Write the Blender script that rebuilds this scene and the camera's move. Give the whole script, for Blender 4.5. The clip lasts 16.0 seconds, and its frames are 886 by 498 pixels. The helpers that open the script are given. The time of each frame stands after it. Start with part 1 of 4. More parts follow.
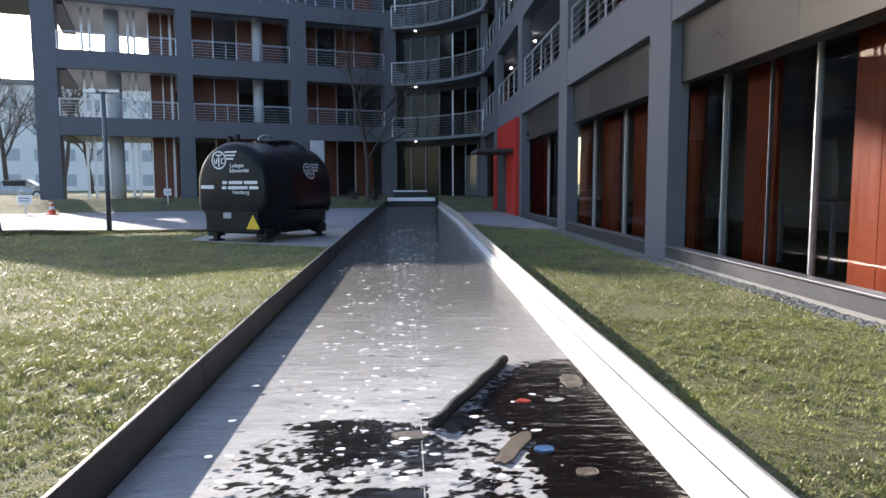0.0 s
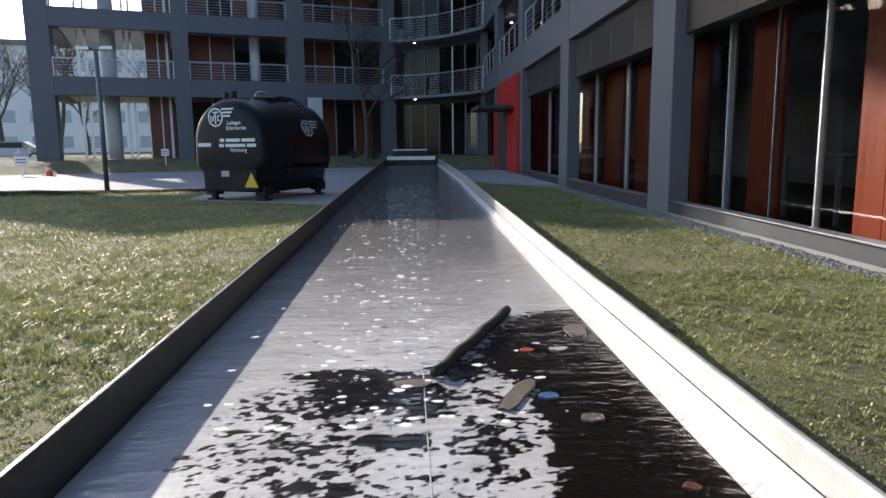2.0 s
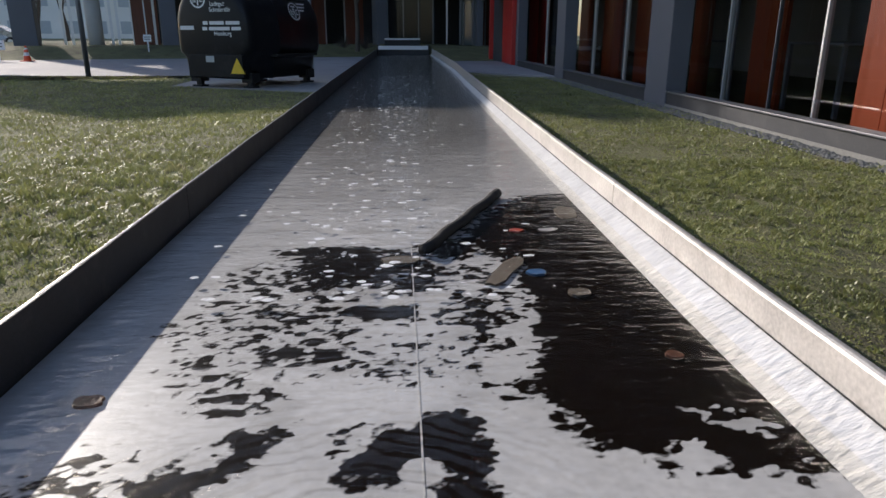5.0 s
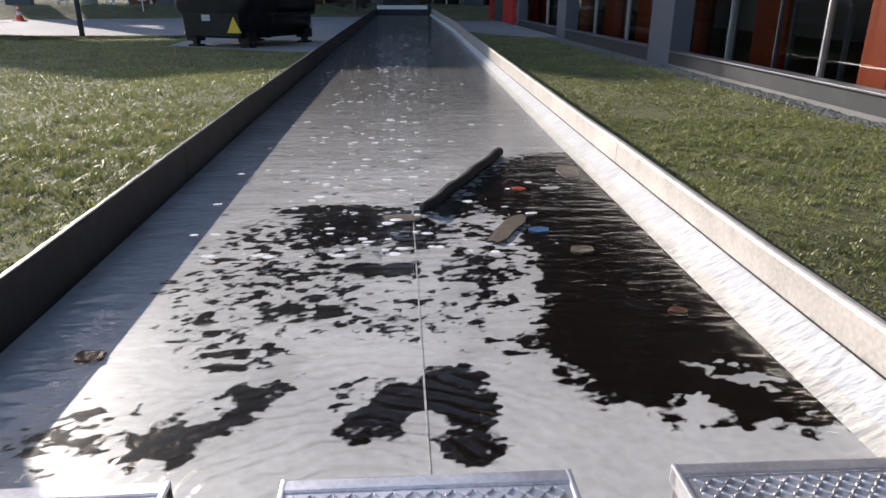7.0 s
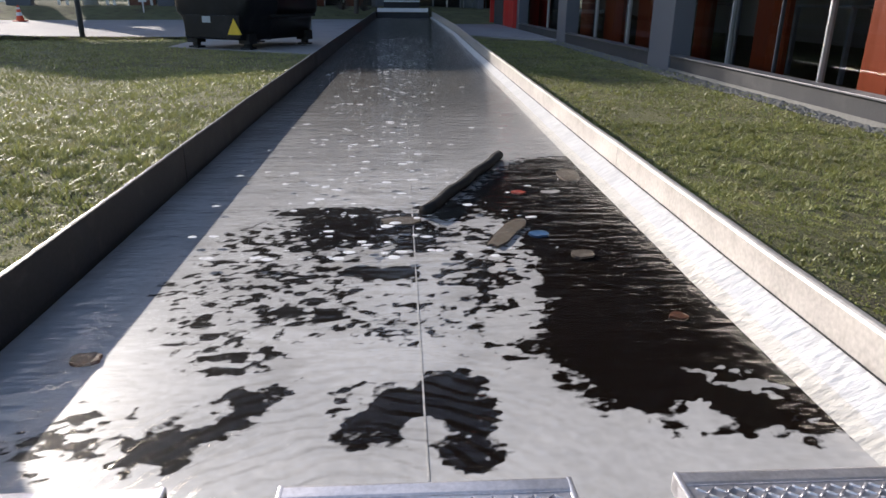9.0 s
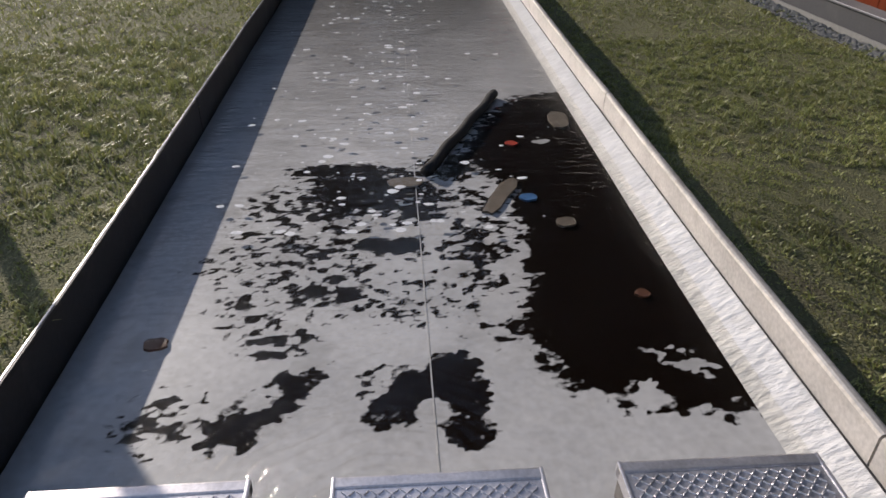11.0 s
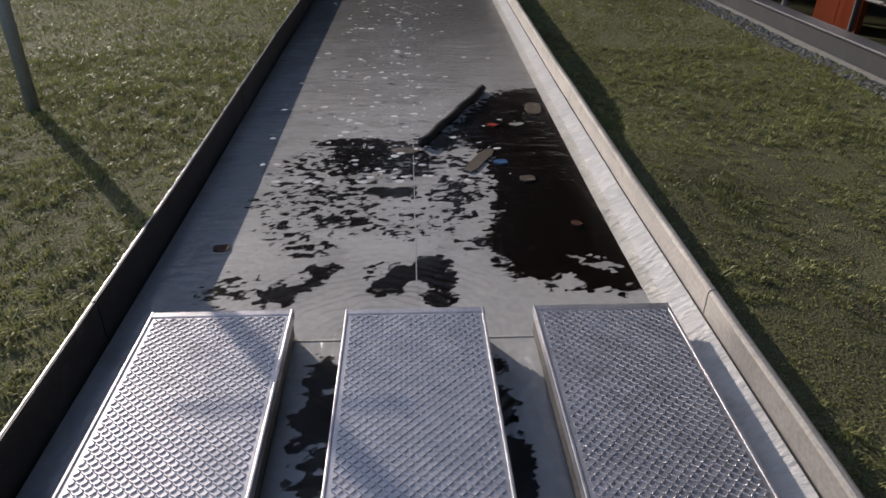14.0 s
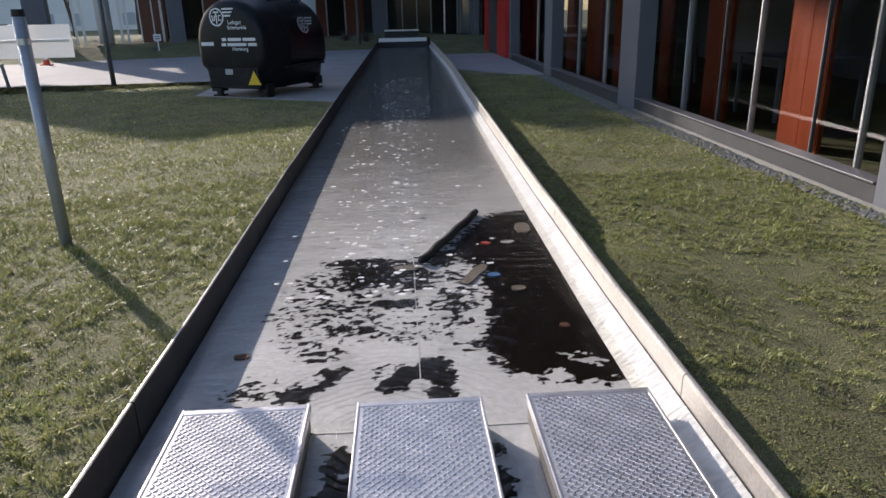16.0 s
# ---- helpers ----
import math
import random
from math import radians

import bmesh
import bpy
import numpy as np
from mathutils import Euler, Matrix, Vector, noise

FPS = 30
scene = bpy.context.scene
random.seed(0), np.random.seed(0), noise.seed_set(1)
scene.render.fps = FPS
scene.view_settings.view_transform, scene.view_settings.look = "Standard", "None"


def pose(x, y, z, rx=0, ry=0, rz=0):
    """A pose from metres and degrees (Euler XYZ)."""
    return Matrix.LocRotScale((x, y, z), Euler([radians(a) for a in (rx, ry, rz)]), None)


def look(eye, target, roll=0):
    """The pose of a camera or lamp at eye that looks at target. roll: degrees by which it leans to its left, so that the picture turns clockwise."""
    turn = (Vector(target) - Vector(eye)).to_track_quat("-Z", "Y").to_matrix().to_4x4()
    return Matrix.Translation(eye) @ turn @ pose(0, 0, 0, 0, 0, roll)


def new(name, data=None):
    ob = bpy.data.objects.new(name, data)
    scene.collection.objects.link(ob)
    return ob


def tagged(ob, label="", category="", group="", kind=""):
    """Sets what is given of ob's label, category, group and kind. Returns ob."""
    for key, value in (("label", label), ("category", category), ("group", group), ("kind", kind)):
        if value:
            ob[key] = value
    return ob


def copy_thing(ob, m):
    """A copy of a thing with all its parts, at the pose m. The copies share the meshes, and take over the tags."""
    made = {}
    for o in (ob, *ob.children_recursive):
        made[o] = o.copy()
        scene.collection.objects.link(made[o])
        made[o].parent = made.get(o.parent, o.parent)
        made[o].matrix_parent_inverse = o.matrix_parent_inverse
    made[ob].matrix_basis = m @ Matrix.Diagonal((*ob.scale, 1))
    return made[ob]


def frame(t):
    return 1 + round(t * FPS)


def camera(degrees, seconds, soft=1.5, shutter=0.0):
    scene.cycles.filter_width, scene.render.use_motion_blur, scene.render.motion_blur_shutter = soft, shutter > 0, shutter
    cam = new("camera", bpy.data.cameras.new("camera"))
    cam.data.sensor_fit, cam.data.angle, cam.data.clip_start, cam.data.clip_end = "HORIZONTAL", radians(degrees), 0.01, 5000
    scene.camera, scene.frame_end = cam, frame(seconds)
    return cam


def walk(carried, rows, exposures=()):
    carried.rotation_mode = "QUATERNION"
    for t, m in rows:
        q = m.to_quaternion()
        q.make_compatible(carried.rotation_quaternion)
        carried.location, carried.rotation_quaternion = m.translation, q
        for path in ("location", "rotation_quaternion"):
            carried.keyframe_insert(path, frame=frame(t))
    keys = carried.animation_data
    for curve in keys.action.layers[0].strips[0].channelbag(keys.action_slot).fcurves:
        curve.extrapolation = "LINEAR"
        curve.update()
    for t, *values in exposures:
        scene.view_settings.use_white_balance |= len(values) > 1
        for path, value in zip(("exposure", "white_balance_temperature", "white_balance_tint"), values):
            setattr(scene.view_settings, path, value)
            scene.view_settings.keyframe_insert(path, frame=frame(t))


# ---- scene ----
cam = camera(65.68, 16.0)
# seconds, x, y, z, pitch, roll, yaw
PATH = [
    (0, 0.000, 0.000, 0.981, -5.38, 0.19, -2.93),
    (0.5, 0.000, 0.031, 0.961, -5.45, -0.21, -3.01),
    (1, -0.002, 0.048, 0.946, -6.16, -0.28, -3.13),
    (1.5, 0.005, 0.059, 0.934, -7.26, 0.34, -3.12),
    (2, -0.001, 0.071, 0.911, -8.68, 0.59, -2.94),
    (2.5, 0.002, 0.080, 0.887, -10.84, 0.60, -3.43),
    (3, 0.011, 0.093, 0.864, -12.26, 0.89, -3.01),
    (3.5, 0.013, 0.093, 0.848, -13.32, 0.68, -2.79),
    (4, 0.016, 0.097, 0.836, -14.94, 0.34, -3.06),
    (6.5, 0.007, 0.109, 0.797, -19.60, -0.32, -3.55),
    (7, 0.006, 0.117, 0.789, -20.29, -0.17, -3.48),
    (7.5, 0.006, 0.113, 0.791, -20.21, -0.20, -3.63),
    (8, 0.006, 0.119, 0.789, -20.12, -0.32, -3.58),
    (8.5, 0.012, 0.120, 0.787, -19.98, -0.29, -3.66),
    (9, 0.005, 0.130, 0.787, -20.06, -0.50, -3.44),
    (11.5, -0.036, -0.134, 1.365, -32.41, -0.43, -4.09),
    (12, -0.001, -0.297, 1.381, -31.31, -0.85, -2.56),
    (12.5, 0.013, -0.453, 1.393, -31.07, -0.78, -0.93),
    (13, -0.039, -0.617, 1.386, -30.69, 0.18, -2.74),
    (13.5, -0.012, -0.758, 1.385, -31.45, -0.14, -3.30),
    (14, 0.033, -0.907, 1.401, -29.77, -0.47, -2.71),
    (14.5, -0.010, -1.056, 1.416, -26.16, 0.52, -4.43),
    (15, -0.008, -1.175, 1.437, -22.33, 1.25, -5.03),
    (15.5, 0.027, -1.236, 1.450, -19.74, 1.17, -3.39),
    (16, 0.020, -1.248, 1.443, -18.99, 1.31, -3.50),
]
walk(cam, [(t, pose(x, y, z, 90 + p, r, w)) for t, x, y, z, p, r, w in PATH],
     exposures=[(0.0, 1.0, 6450, 15), (1.5, 0.76, 6450, 15), (2.5, 0.36, 6450, 15), (3.5, -0.15, 6450, 15), (4.2, -0.15, 6450, 15), (6.5, 0.2, 6450, 15), (9.0, 0.2, 6450, 15), (11.5, -0.5, 6600, 16), (12.3, -0.62, 6600, 16), (13.5, -0.74, 6600, 16), (14.5, -0.58, 6600, 16), (15.2, -0.05, 6550, 16), (16.0, 0.18, 6550, 16)])

# ---- world and sun ----
SUN_EL, SUN_AZ = radians(19.5), radians(-36.0)
world = bpy.data.worlds.new("world")
scene.world = world
world.use_nodes = True
wn, wl = world.node_tree.nodes, world.node_tree.links
sky = wn.new("ShaderNodeTexSky")
sky.sky_type = "NISHITA"
sky.sun_disc = False
sky.sun_elevation, sky.sun_rotation = SUN_EL, SUN_AZ
sky.air_density, sky.dust_density, sky.ozone_density = 1.0, 1.3, 1.6
wn["Background"].inputs["Strength"].default_value = 0.22
wl.new(sky.outputs["Color"], wn["Background"].inputs["Color"])
sun = new("sun", bpy.data.lights.new("sun", "SUN"))
sun.data.energy, sun.data.angle, sun.data.color = 5.2, radians(0.55), (1.0, 0.925, 0.815)
SUN_DIR = Vector((math.sin(SUN_AZ) * math.cos(SUN_EL), math.cos(SUN_AZ) * math.cos(SUN_EL), math.sin(SUN_EL)))
sun.matrix_world = look(SUN_DIR * 100, (0, 0, 0))


# ---- materials ----
def material(name, colour, rough=0.6, metal=0.0, vary=0.25, scale=3.0, grain=60.0, bump=0.15, depth=0.004, stretch=(1, 1, 1), spots=0.0, piece=0.0, spot_colour=(0.05, 0.045, 0.04)):
    """A surface with two scales of variation, fine relief, and optional stains."""
    m = bpy.data.materials.new(name)
    m.use_nodes = True
    n, l = m.node_tree.nodes, m.node_tree.links
    b = n["Principled BSDF"]
    co = n.new("ShaderNodeTexCoord")
    mp = n.new("ShaderNodeMapping")
    mp.inputs["Scale"].default_value = stretch
    l.new(co.outputs["Object"], mp.inputs["Vector"])
    big, fine = n.new("ShaderNodeTexNoise"), n.new("ShaderNodeTexNoise")
    big.inputs["Scale"].default_value, big.inputs["Detail"].default_value = scale, 5.0
    fine.inputs["Scale"].default_value, fine.inputs["Detail"].default_value = grain, 4.0
    l.new(mp.outputs["Vector"], big.inputs["Vector"])
    l.new(mp.outputs["Vector"], fine.inputs["Vector"])
    add = n.new("ShaderNodeMath")
    add.operation = "ADD"
    l.new(big.outputs["Fac"], add.inputs[0])
    l.new(fine.outputs["Fac"], add.inputs[1])
    last = add
    if piece:
        info, mul, add2 = n.new("ShaderNodeObjectInfo"), n.new("ShaderNodeMath"), n.new("ShaderNodeMath")
        mul.operation, add2.operation = "MULTIPLY", "ADD"
        mul.inputs[1].default_value = piece
        l.new(info.outputs["Random"], mul.inputs[0])
        l.new(add.outputs[0], add2.inputs[0])
        l.new(mul.outputs[0], add2.inputs[1])
        last = add2
    ramp = n.new("ShaderNodeMapRange")
    ramp.inputs["From Min"].default_value, ramp.inputs["From Max"].default_value = 0.6, 1.4 + piece
    ramp.inputs["To Min"].default_value, ramp.inputs["To Max"].default_value = 1 - vary, 1 + vary
    l.new(last.outputs[0], ramp.inputs["Value"])
    mix = n.new("ShaderNodeVectorMath")
    mix.operation = "SCALE"
    mix.inputs[0].default_value = colour
    l.new(ramp.outputs["Result"], mix.inputs["Scale"])
    col = mix.outputs["Vector"]
    if spots:
        st = n.new("ShaderNodeTexNoise")
        st.inputs["Scale"].default_value, st.inputs["Detail"].default_value = scale * 2.3, 6.0
        l.new(co.outputs["Object"], st.inputs["Vector"])
        r2 = n.new("ShaderNodeMapRange")
        r2.inputs["From Min"].default_value, r2.inputs["From Max"].default_value = 0.56, 0.68
        r2.inputs["To Max"].default_value = spots
        l.new(st.outputs["Fac"], r2.inputs["Value"])
        mc = n.new("ShaderNodeMix")
        mc.data_type = "RGBA"
        l.new(r2.outputs["Result"], mc.inputs["Factor"])
        l.new(col, mc.inputs[6])
        mc.inputs[7].default_value = (*spot_colour, 1)
        col = mc.outputs[2]
    l.new(col, b.inputs["Base Color"])
    rr = n.new("ShaderNodeMapRange")
    rr.inputs["To Min"].default_value, rr.inputs["To Max"].default_value = max(rough - 0.12, 0.03), min(rough + 0.12, 1)
    l.new(big.outputs["Fac"], rr.inputs["Value"])
    l.new(rr.outputs["Result"], b.inputs["Roughness"])
    b.inputs["Metallic"].default_value = metal
    bp = n.new("ShaderNodeBump")
    bp.inputs["Strength"].default_value, bp.inputs["Distance"].default_value = bump, depth
    l.new(fine.outputs["Fac"], bp.inputs["Height"])
    l.new(bp.outputs["Normal"], b.inputs["Normal"])
    return m


def glass(name, tint=(0.75, 0.8, 0.8), ior=1.5, gloss=1.0):
    """Clear pane: lets light through, with a mirror gloss that grows at grazing angles."""
    m = bpy.data.materials.new(name)
    m.use_nodes = True
    n, l = m.node_tree.nodes, m.node_tree.links
    n.remove(n["Principled BSDF"])
    tr, gl, fr, mx = n.new("ShaderNodeBsdfTransparent"), n.new("ShaderNodeBsdfGlossy"), n.new("ShaderNodeFresnel"), n.new("ShaderNodeMixShader")
    tr.inputs["Color"].default_value = (*tint, 1)
    gl.inputs["Roughness"].default_value = 0.015
    gl.inputs["Color"].default_value = (gloss, gloss, gloss, 1)
    fr.inputs["IOR"].default_value = ior
    l.new(fr.outputs[0], mx.inputs[0])
    l.new(tr.outputs[0], mx.inputs[1])
    l.new(gl.outputs[0], mx.inputs[2])
    l.new(mx.outputs[0], n["Material Output"].inputs["Surface"])
    return m


M_lawn = material("lawn_soil", (0.165, 0.16, 0.075), 0.95, 0, 0.45, 1.1, 90, 0.8, 0.03, spots=0.7, spot_colour=(0.075, 0.062, 0.038))
M_paint = material("facade_paint", (0.122, 0.129, 0.150), 0.7, 0, 0.12, 0.8, 80, 0.1, 0.002)
M_soffit = material("soffit_panel", (0.33, 0.35, 0.385), 0.55, 0.0, 0.12, 0.7, 40, 0.05, 0.001)
M_steel = material("galvanised_steel", (0.55, 0.56, 0.58), 0.38, 0.85, 0.15, 6, 90, 0.05, 0.001)
M_rail = material("railing_steel", (0.62, 0.63, 0.66), 0.35, 0.6, 0.1, 6, 90, 0.03, 0.001)
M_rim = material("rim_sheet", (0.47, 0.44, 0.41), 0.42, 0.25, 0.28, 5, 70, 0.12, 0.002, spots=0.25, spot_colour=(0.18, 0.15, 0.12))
# same sheet as the right rim, with the shade put into a darker colour
M_rim_shade = material("rim_sheet_shaded", (0.032, 0.029, 0.029), 0.55, 0.1, 0.3, 5, 70, 0.12, 0.002, spots=0.3, spot_colour=(0.09, 0.08, 0.07))
M_plate = material("tread_plate", (0.67, 0.65, 0.67), 0.40, 0.8, 0.2, 9, 120, 0.08, 0.001, spots=0.15, spot_colour=(0.25, 0.23, 0.21))
M_block = material("block_side", (0.16, 0.15, 0.14), 0.55, 0.3, 0.3, 8, 60, 0.15, 0.002, spots=0.4)
M_road = material("road_paving", (0.30, 0.29, 0.30), 0.85, 0, 0.18, 0.5, 70, 0.3, 0.004, spots=0.35, spot_colour=(0.17, 0.165, 0.17))
M_pad = material("concrete_slab", (0.33, 0.32, 0.31), 0.85, 0, 0.2, 1.5, 70, 0.3, 0.004, spots=0.3, spot_colour=(0.2, 0.19, 0.18))
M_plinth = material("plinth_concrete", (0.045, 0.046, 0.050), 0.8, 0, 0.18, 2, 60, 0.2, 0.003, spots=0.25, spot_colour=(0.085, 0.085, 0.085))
M_sill = material("sill_sheet", (0.14, 0.143, 0.155), 0.45, 0.3, 0.12, 3, 60, 0.05, 0.001)
M_wood = material("orange_wood_panel", (0.33, 0.060, 0.018), 0.35, 0, 0.3, 1.5, 26, 0.06, 0.001, stretch=(6, 6, 0.5))
M_wood_dark = material("brown_wood_panel", (0.15, 0.048, 0.026), 0.45, 0, 0.3, 1.5, 26, 0.06, 0.001, stretch=(6, 6, 0.5))
M_bulk = material("fascia_sheet", (0.10, 0.097, 0.095), 0.32, 0.6, 0.25, 0.9, 40, 0.05, 0.001, stretch=(1, 1, 2))
M_red = material("red_paint", (0.50, 0.025, 0.02), 0.45, 0, 0.12, 1.2, 60, 0.05, 0.001)
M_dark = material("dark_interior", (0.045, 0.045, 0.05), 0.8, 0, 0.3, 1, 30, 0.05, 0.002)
M_room = material("room_wall", (0.32, 0.31, 0.29), 0.85, 0, 0.15, 0.8, 30, 0.05, 0.002)
M_pale = material("pale_column_paint", (0.60, 0.64, 0.70), 0.6, 0, 0.1, 1, 40, 0.04, 0.001)
M_carpet = material("room_floor", (0.10, 0.10, 0.105), 0.8, 0, 0.2, 1, 90, 0.1, 0.002)
M_tank = material("black_tank_paint", (0.011, 0.012, 0.016), 0.34, 0.0, 0.35, 2, 50, 0.06, 0.002, spots=0.15, spot_colour=(0.05, 0.05, 0.055))
M_tank.node_tree.nodes["Principled BSDF"].inputs["Specular IOR Level"].default_value = 0.22
M_white = material("white_lettering", (0.75, 0.76, 0.78), 0.5, 0, 0.08, 8, 60, 0.02, 0.001)
M_yellow = material("yellow_plate", (0.75, 0.50, 0.03), 0.45, 0, 0.12, 8, 60, 0.02, 0.001)
M_orange = material("traffic_orange", (0.80, 0.10, 0.03), 0.5, 0, 0.1, 8, 60, 0.02, 0.001)
M_rubber = material("black_rubber", (0.015, 0.015, 0.016), 0.7, 0, 0.3, 8, 60, 0.2, 0.002)
M_pole = material("grey_pole_steel", (0.34, 0.37, 0.42), 0.45, 0.5, 0.15, 8, 70, 0.05, 0.001)
M_post = material("dark_lamp_pole", (0.16, 0.17, 0.19), 0.5, 0.4, 0.15, 8, 70, 0.05, 0.001)
M_sign = material("sign_acrylic", (0.78, 0.79, 0.81), 0.4, 0.0, 0.06, 3, 60, 0.02, 0.001)
M_sign.node_tree.nodes["Principled BSDF"].inputs["Transmission Weight"].default_value = 0.25
M_bark = material("bark", (0.085, 0.07, 0.058), 0.9, 0, 0.35, 6, 50, 0.6, 0.01)
M_gravel = material("gravel", (0.20, 0.195, 0.18), 0.9, 0, 0.35, 20, 70, 0.3, 0.004, piece=0.6)
M_cabinet = material("grey_cabinet", (0.40, 0.43, 0.46), 0.5, 0.1, 0.1, 3, 60, 0.03, 0.001)
M_stick = material("wet_black_wood", (0.010, 0.009, 0.009), 0.85, 0, 0.4, 12, 60, 0.4, 0.004)
M_board = material("weathered_board", (0.17, 0.14, 0.11), 0.6, 0, 0.35, 12, 60, 0.2, 0.002)
M_leaf = material("brown_leaf", (0.12, 0.045, 0.022), 0.6, 0, 0.4, 20, 80, 0.2, 0.002)
M_blue = material("blue_plastic", (0.08, 0.20, 0.42), 0.35, 0, 0.3, 20, 80, 0.1, 0.002)
M_redbit = material("red_plastic", (0.55, 0.08, 0.05), 0.4, 0, 0.3, 20, 80, 0.1, 0.002)
M_far = material("distant_plaster", (0.74, 0.73, 0.71), 0.9, 0, 0.1, 0.3, 10, 0.05, 0.002)
M_roof = material("roof_edge", (0.20, 0.21, 0.23), 0.7, 0, 0.1, 1, 40, 0.05, 0.002)
M_car = material("car_paint", (0.35, 0.36, 0.38), 0.25, 0.4, 0.1, 3, 60, 0.02, 0.001)
M_pane = glass("window_glass", (0.58, 0.61, 0.62), 1.5, 0.5)
M_lamp = bpy.data.materials.new("lamp_glow")
M_lamp.use_nodes = True
M_lamp.node_tree.nodes["Principled BSDF"].inputs["Emission Color"].default_value = (1, 0.93, 0.8, 1)
M_lamp.node_tree.nodes["Principled BSDF"].inputs["Emission Strength"].default_value = 4.0


# ---- builders ----
def box(x0, x1, y0, y1, z0, z1, bm=None, bevel=0.0):
    own = bmesh.new()
    r = bmesh.ops.create_cube(own, size=1.0)
    for v in r["verts"]:
        v.co = Vector((x0 + (v.co.x + 0.5) * (x1 - x0), y0 + (v.co.y + 0.5) * (y1 - y0), z0 + (v.co.z + 0.5) * (z1 - z0)))
    if bevel:
        bmesh.ops.bevel(own, geom=list(own.edges), offset=bevel, segments=2, affect="EDGES", profile=0.6)
    if bm is None:
        return own
    me = bpy.data.meshes.new("t")
    own.to_mesh(me)
    own.free()
    bm.from_mesh(me)
    bpy.data.meshes.remove(me)
    return bm


def rod(a, b, r0, r1=None, seg=10, bm=None):
    a, b = Vector(a), Vector(b)
    own = bm or bmesh.new()
    d = b - a
    q = d.to_track_quat("Z", "Y").to_matrix().to_4x4()
    bmesh.ops.create_cone(own, cap_ends=True, segments=seg, radius1=r0, radius2=r0 if r1 is None else r1, depth=d.length,
                          matrix=Matrix.Translation((a + b) / 2) @ q)
    return own


def mesh_of(name, bm, mat, smooth=False):
    me = bpy.data.meshes.new(name)
    bm.normal_update()
    bm.to_mesh(me)
    bm.free()
    me.materials.append(mat)
    if smooth:
        me.shade_smooth()
    return me


def part(name, bm, mat, parent, label="", smooth=False):
    ob = new(name, mesh_of(name, bm, mat, smooth))
    ob.parent = parent
    if label:
        ob["label"] = label
    return ob


def same_part(name, me, parent, m=None):
    ob = new(name, me)
    ob.parent = parent
    if m is not None:
        ob.matrix_basis = m
    return ob


def thing(name, label, category, m=None, group="", kind=""):
    ob = new(name)
    ob.empty_display_size = 0.2
    if m is not None:
        ob.matrix_basis = m
    return tagged(ob, label, category, group, kind)


def solid(name, bm, mat, label, category, group="", kind="", smooth=False):
    return tagged(new(name, mesh_of(name, bm, mat, smooth)), label, category, group, kind)


def smooth01(a, b, v):
    t = min(max((v - a) / (b - a), 0.0), 1.0)
    return t * t * (3 - 2 * t)


def curve_at(pts, y):
    for (y0, v0), (y1, v1) in zip(pts, pts[1:]):
        if y <= y1:
            return v0 + (v1 - v0) * max(0.0, (y - y0) / (y1 - y0))
    return pts[-1][1]


# ---- plan of the basin ----
LEFT = [(-3, -1.01), (2, -1.02), (5, -1.05), (12, -1.06), (33, -1.03)]
RIGHT = [(-3, 1.055), (2, 1.06), (4, 1.085), (7, 1.14), (12, 1.24), (18, 1.39), (25, 1.43), (33, 1.47)]
FLOOR, WATER, END, STRIP = -0.065, -0.04, 33.0, 0.125


def rim_z(y):
    return 0.1 + 0.004 * max(y, 0)


def ground_z(x, y):
    left, right = curve_at(LEFT, y), curve_at(RIGHT, y)
    if -2.5 < y < 36.5 and left + 0.001 < x < right - 0.001:
        return -0.34
    z = -0.15
    if x <= left:
        z += 0.19 * (1 - smooth01(0.0, 3.2, left - x)) * (1 - smooth01(6, 11, y))
    else:
        z += 0.04 * (1 - smooth01(0.0, 1.5, x - right)) + 0.14 * smooth01(0.005, 0.038, x - right) * (1 - smooth01(0.05, 1.1, x - right)) * (1 - smooth01(2.6, 3.7, y))
    v = (y - 33.4) - 0.3725 * (x + 16.3)
    up = smooth01(-5.0, -1.5, v) if x < 0 else smooth01(27.0, 32.5, y)
    return z + 0.48 * up + 0.012 * noise.noise((x * 0.8, y * 0.8, 0)) * (1 - smooth01(11, 14, y))


# ---- ground ----
def build_ground():
    outs = [0.0, 0.04, 0.12, 0.25, 0.4, 0.6, 0.85, 1.15, 1.5, 1.9, 2.4, 3, 3.7, 4.5, 5.5, 6.7, 8, 10, 12, 14, 17, 20, 25, 32, 45, 70, 130, 400, 2500]
    ys = [-2500, -300, -60, -20, -8, -4, -2.6] + [-2.4 + 0.35 * i for i in range(60)] + [19 + 1.0 * i for i in range(24)] + [44, 48, 55, 70, 100, 200, 600, 2500]
    verts, faces = [], []
    for y in ys:
        left, right = curve_at(LEFT, y), curve_at(RIGHT, y)
        row = [left - 0.008 - d for d in reversed(outs)] + [left + 0.01, right - 0.01] + [right + 0.016 + d for d in outs]
        verts += [(x, y, ground_z(x, y)) for x in row]
    w = 2 * len(outs) + 2
    for j in range(len(ys) - 1):
        for i in range(w - 1):
            a = j * w + i
            faces.append((a, a + 1, a + 1 + w, a + w))
    me = bpy.data.meshes.new("ground")
    me.from_pydata(verts, [], faces)
    me.materials.append(M_lawn)
    me.shade_smooth()
    tagged(new("ground", me), "patchy winter lawn ground around the water basin", "lawn", kind="structure")


build_ground()


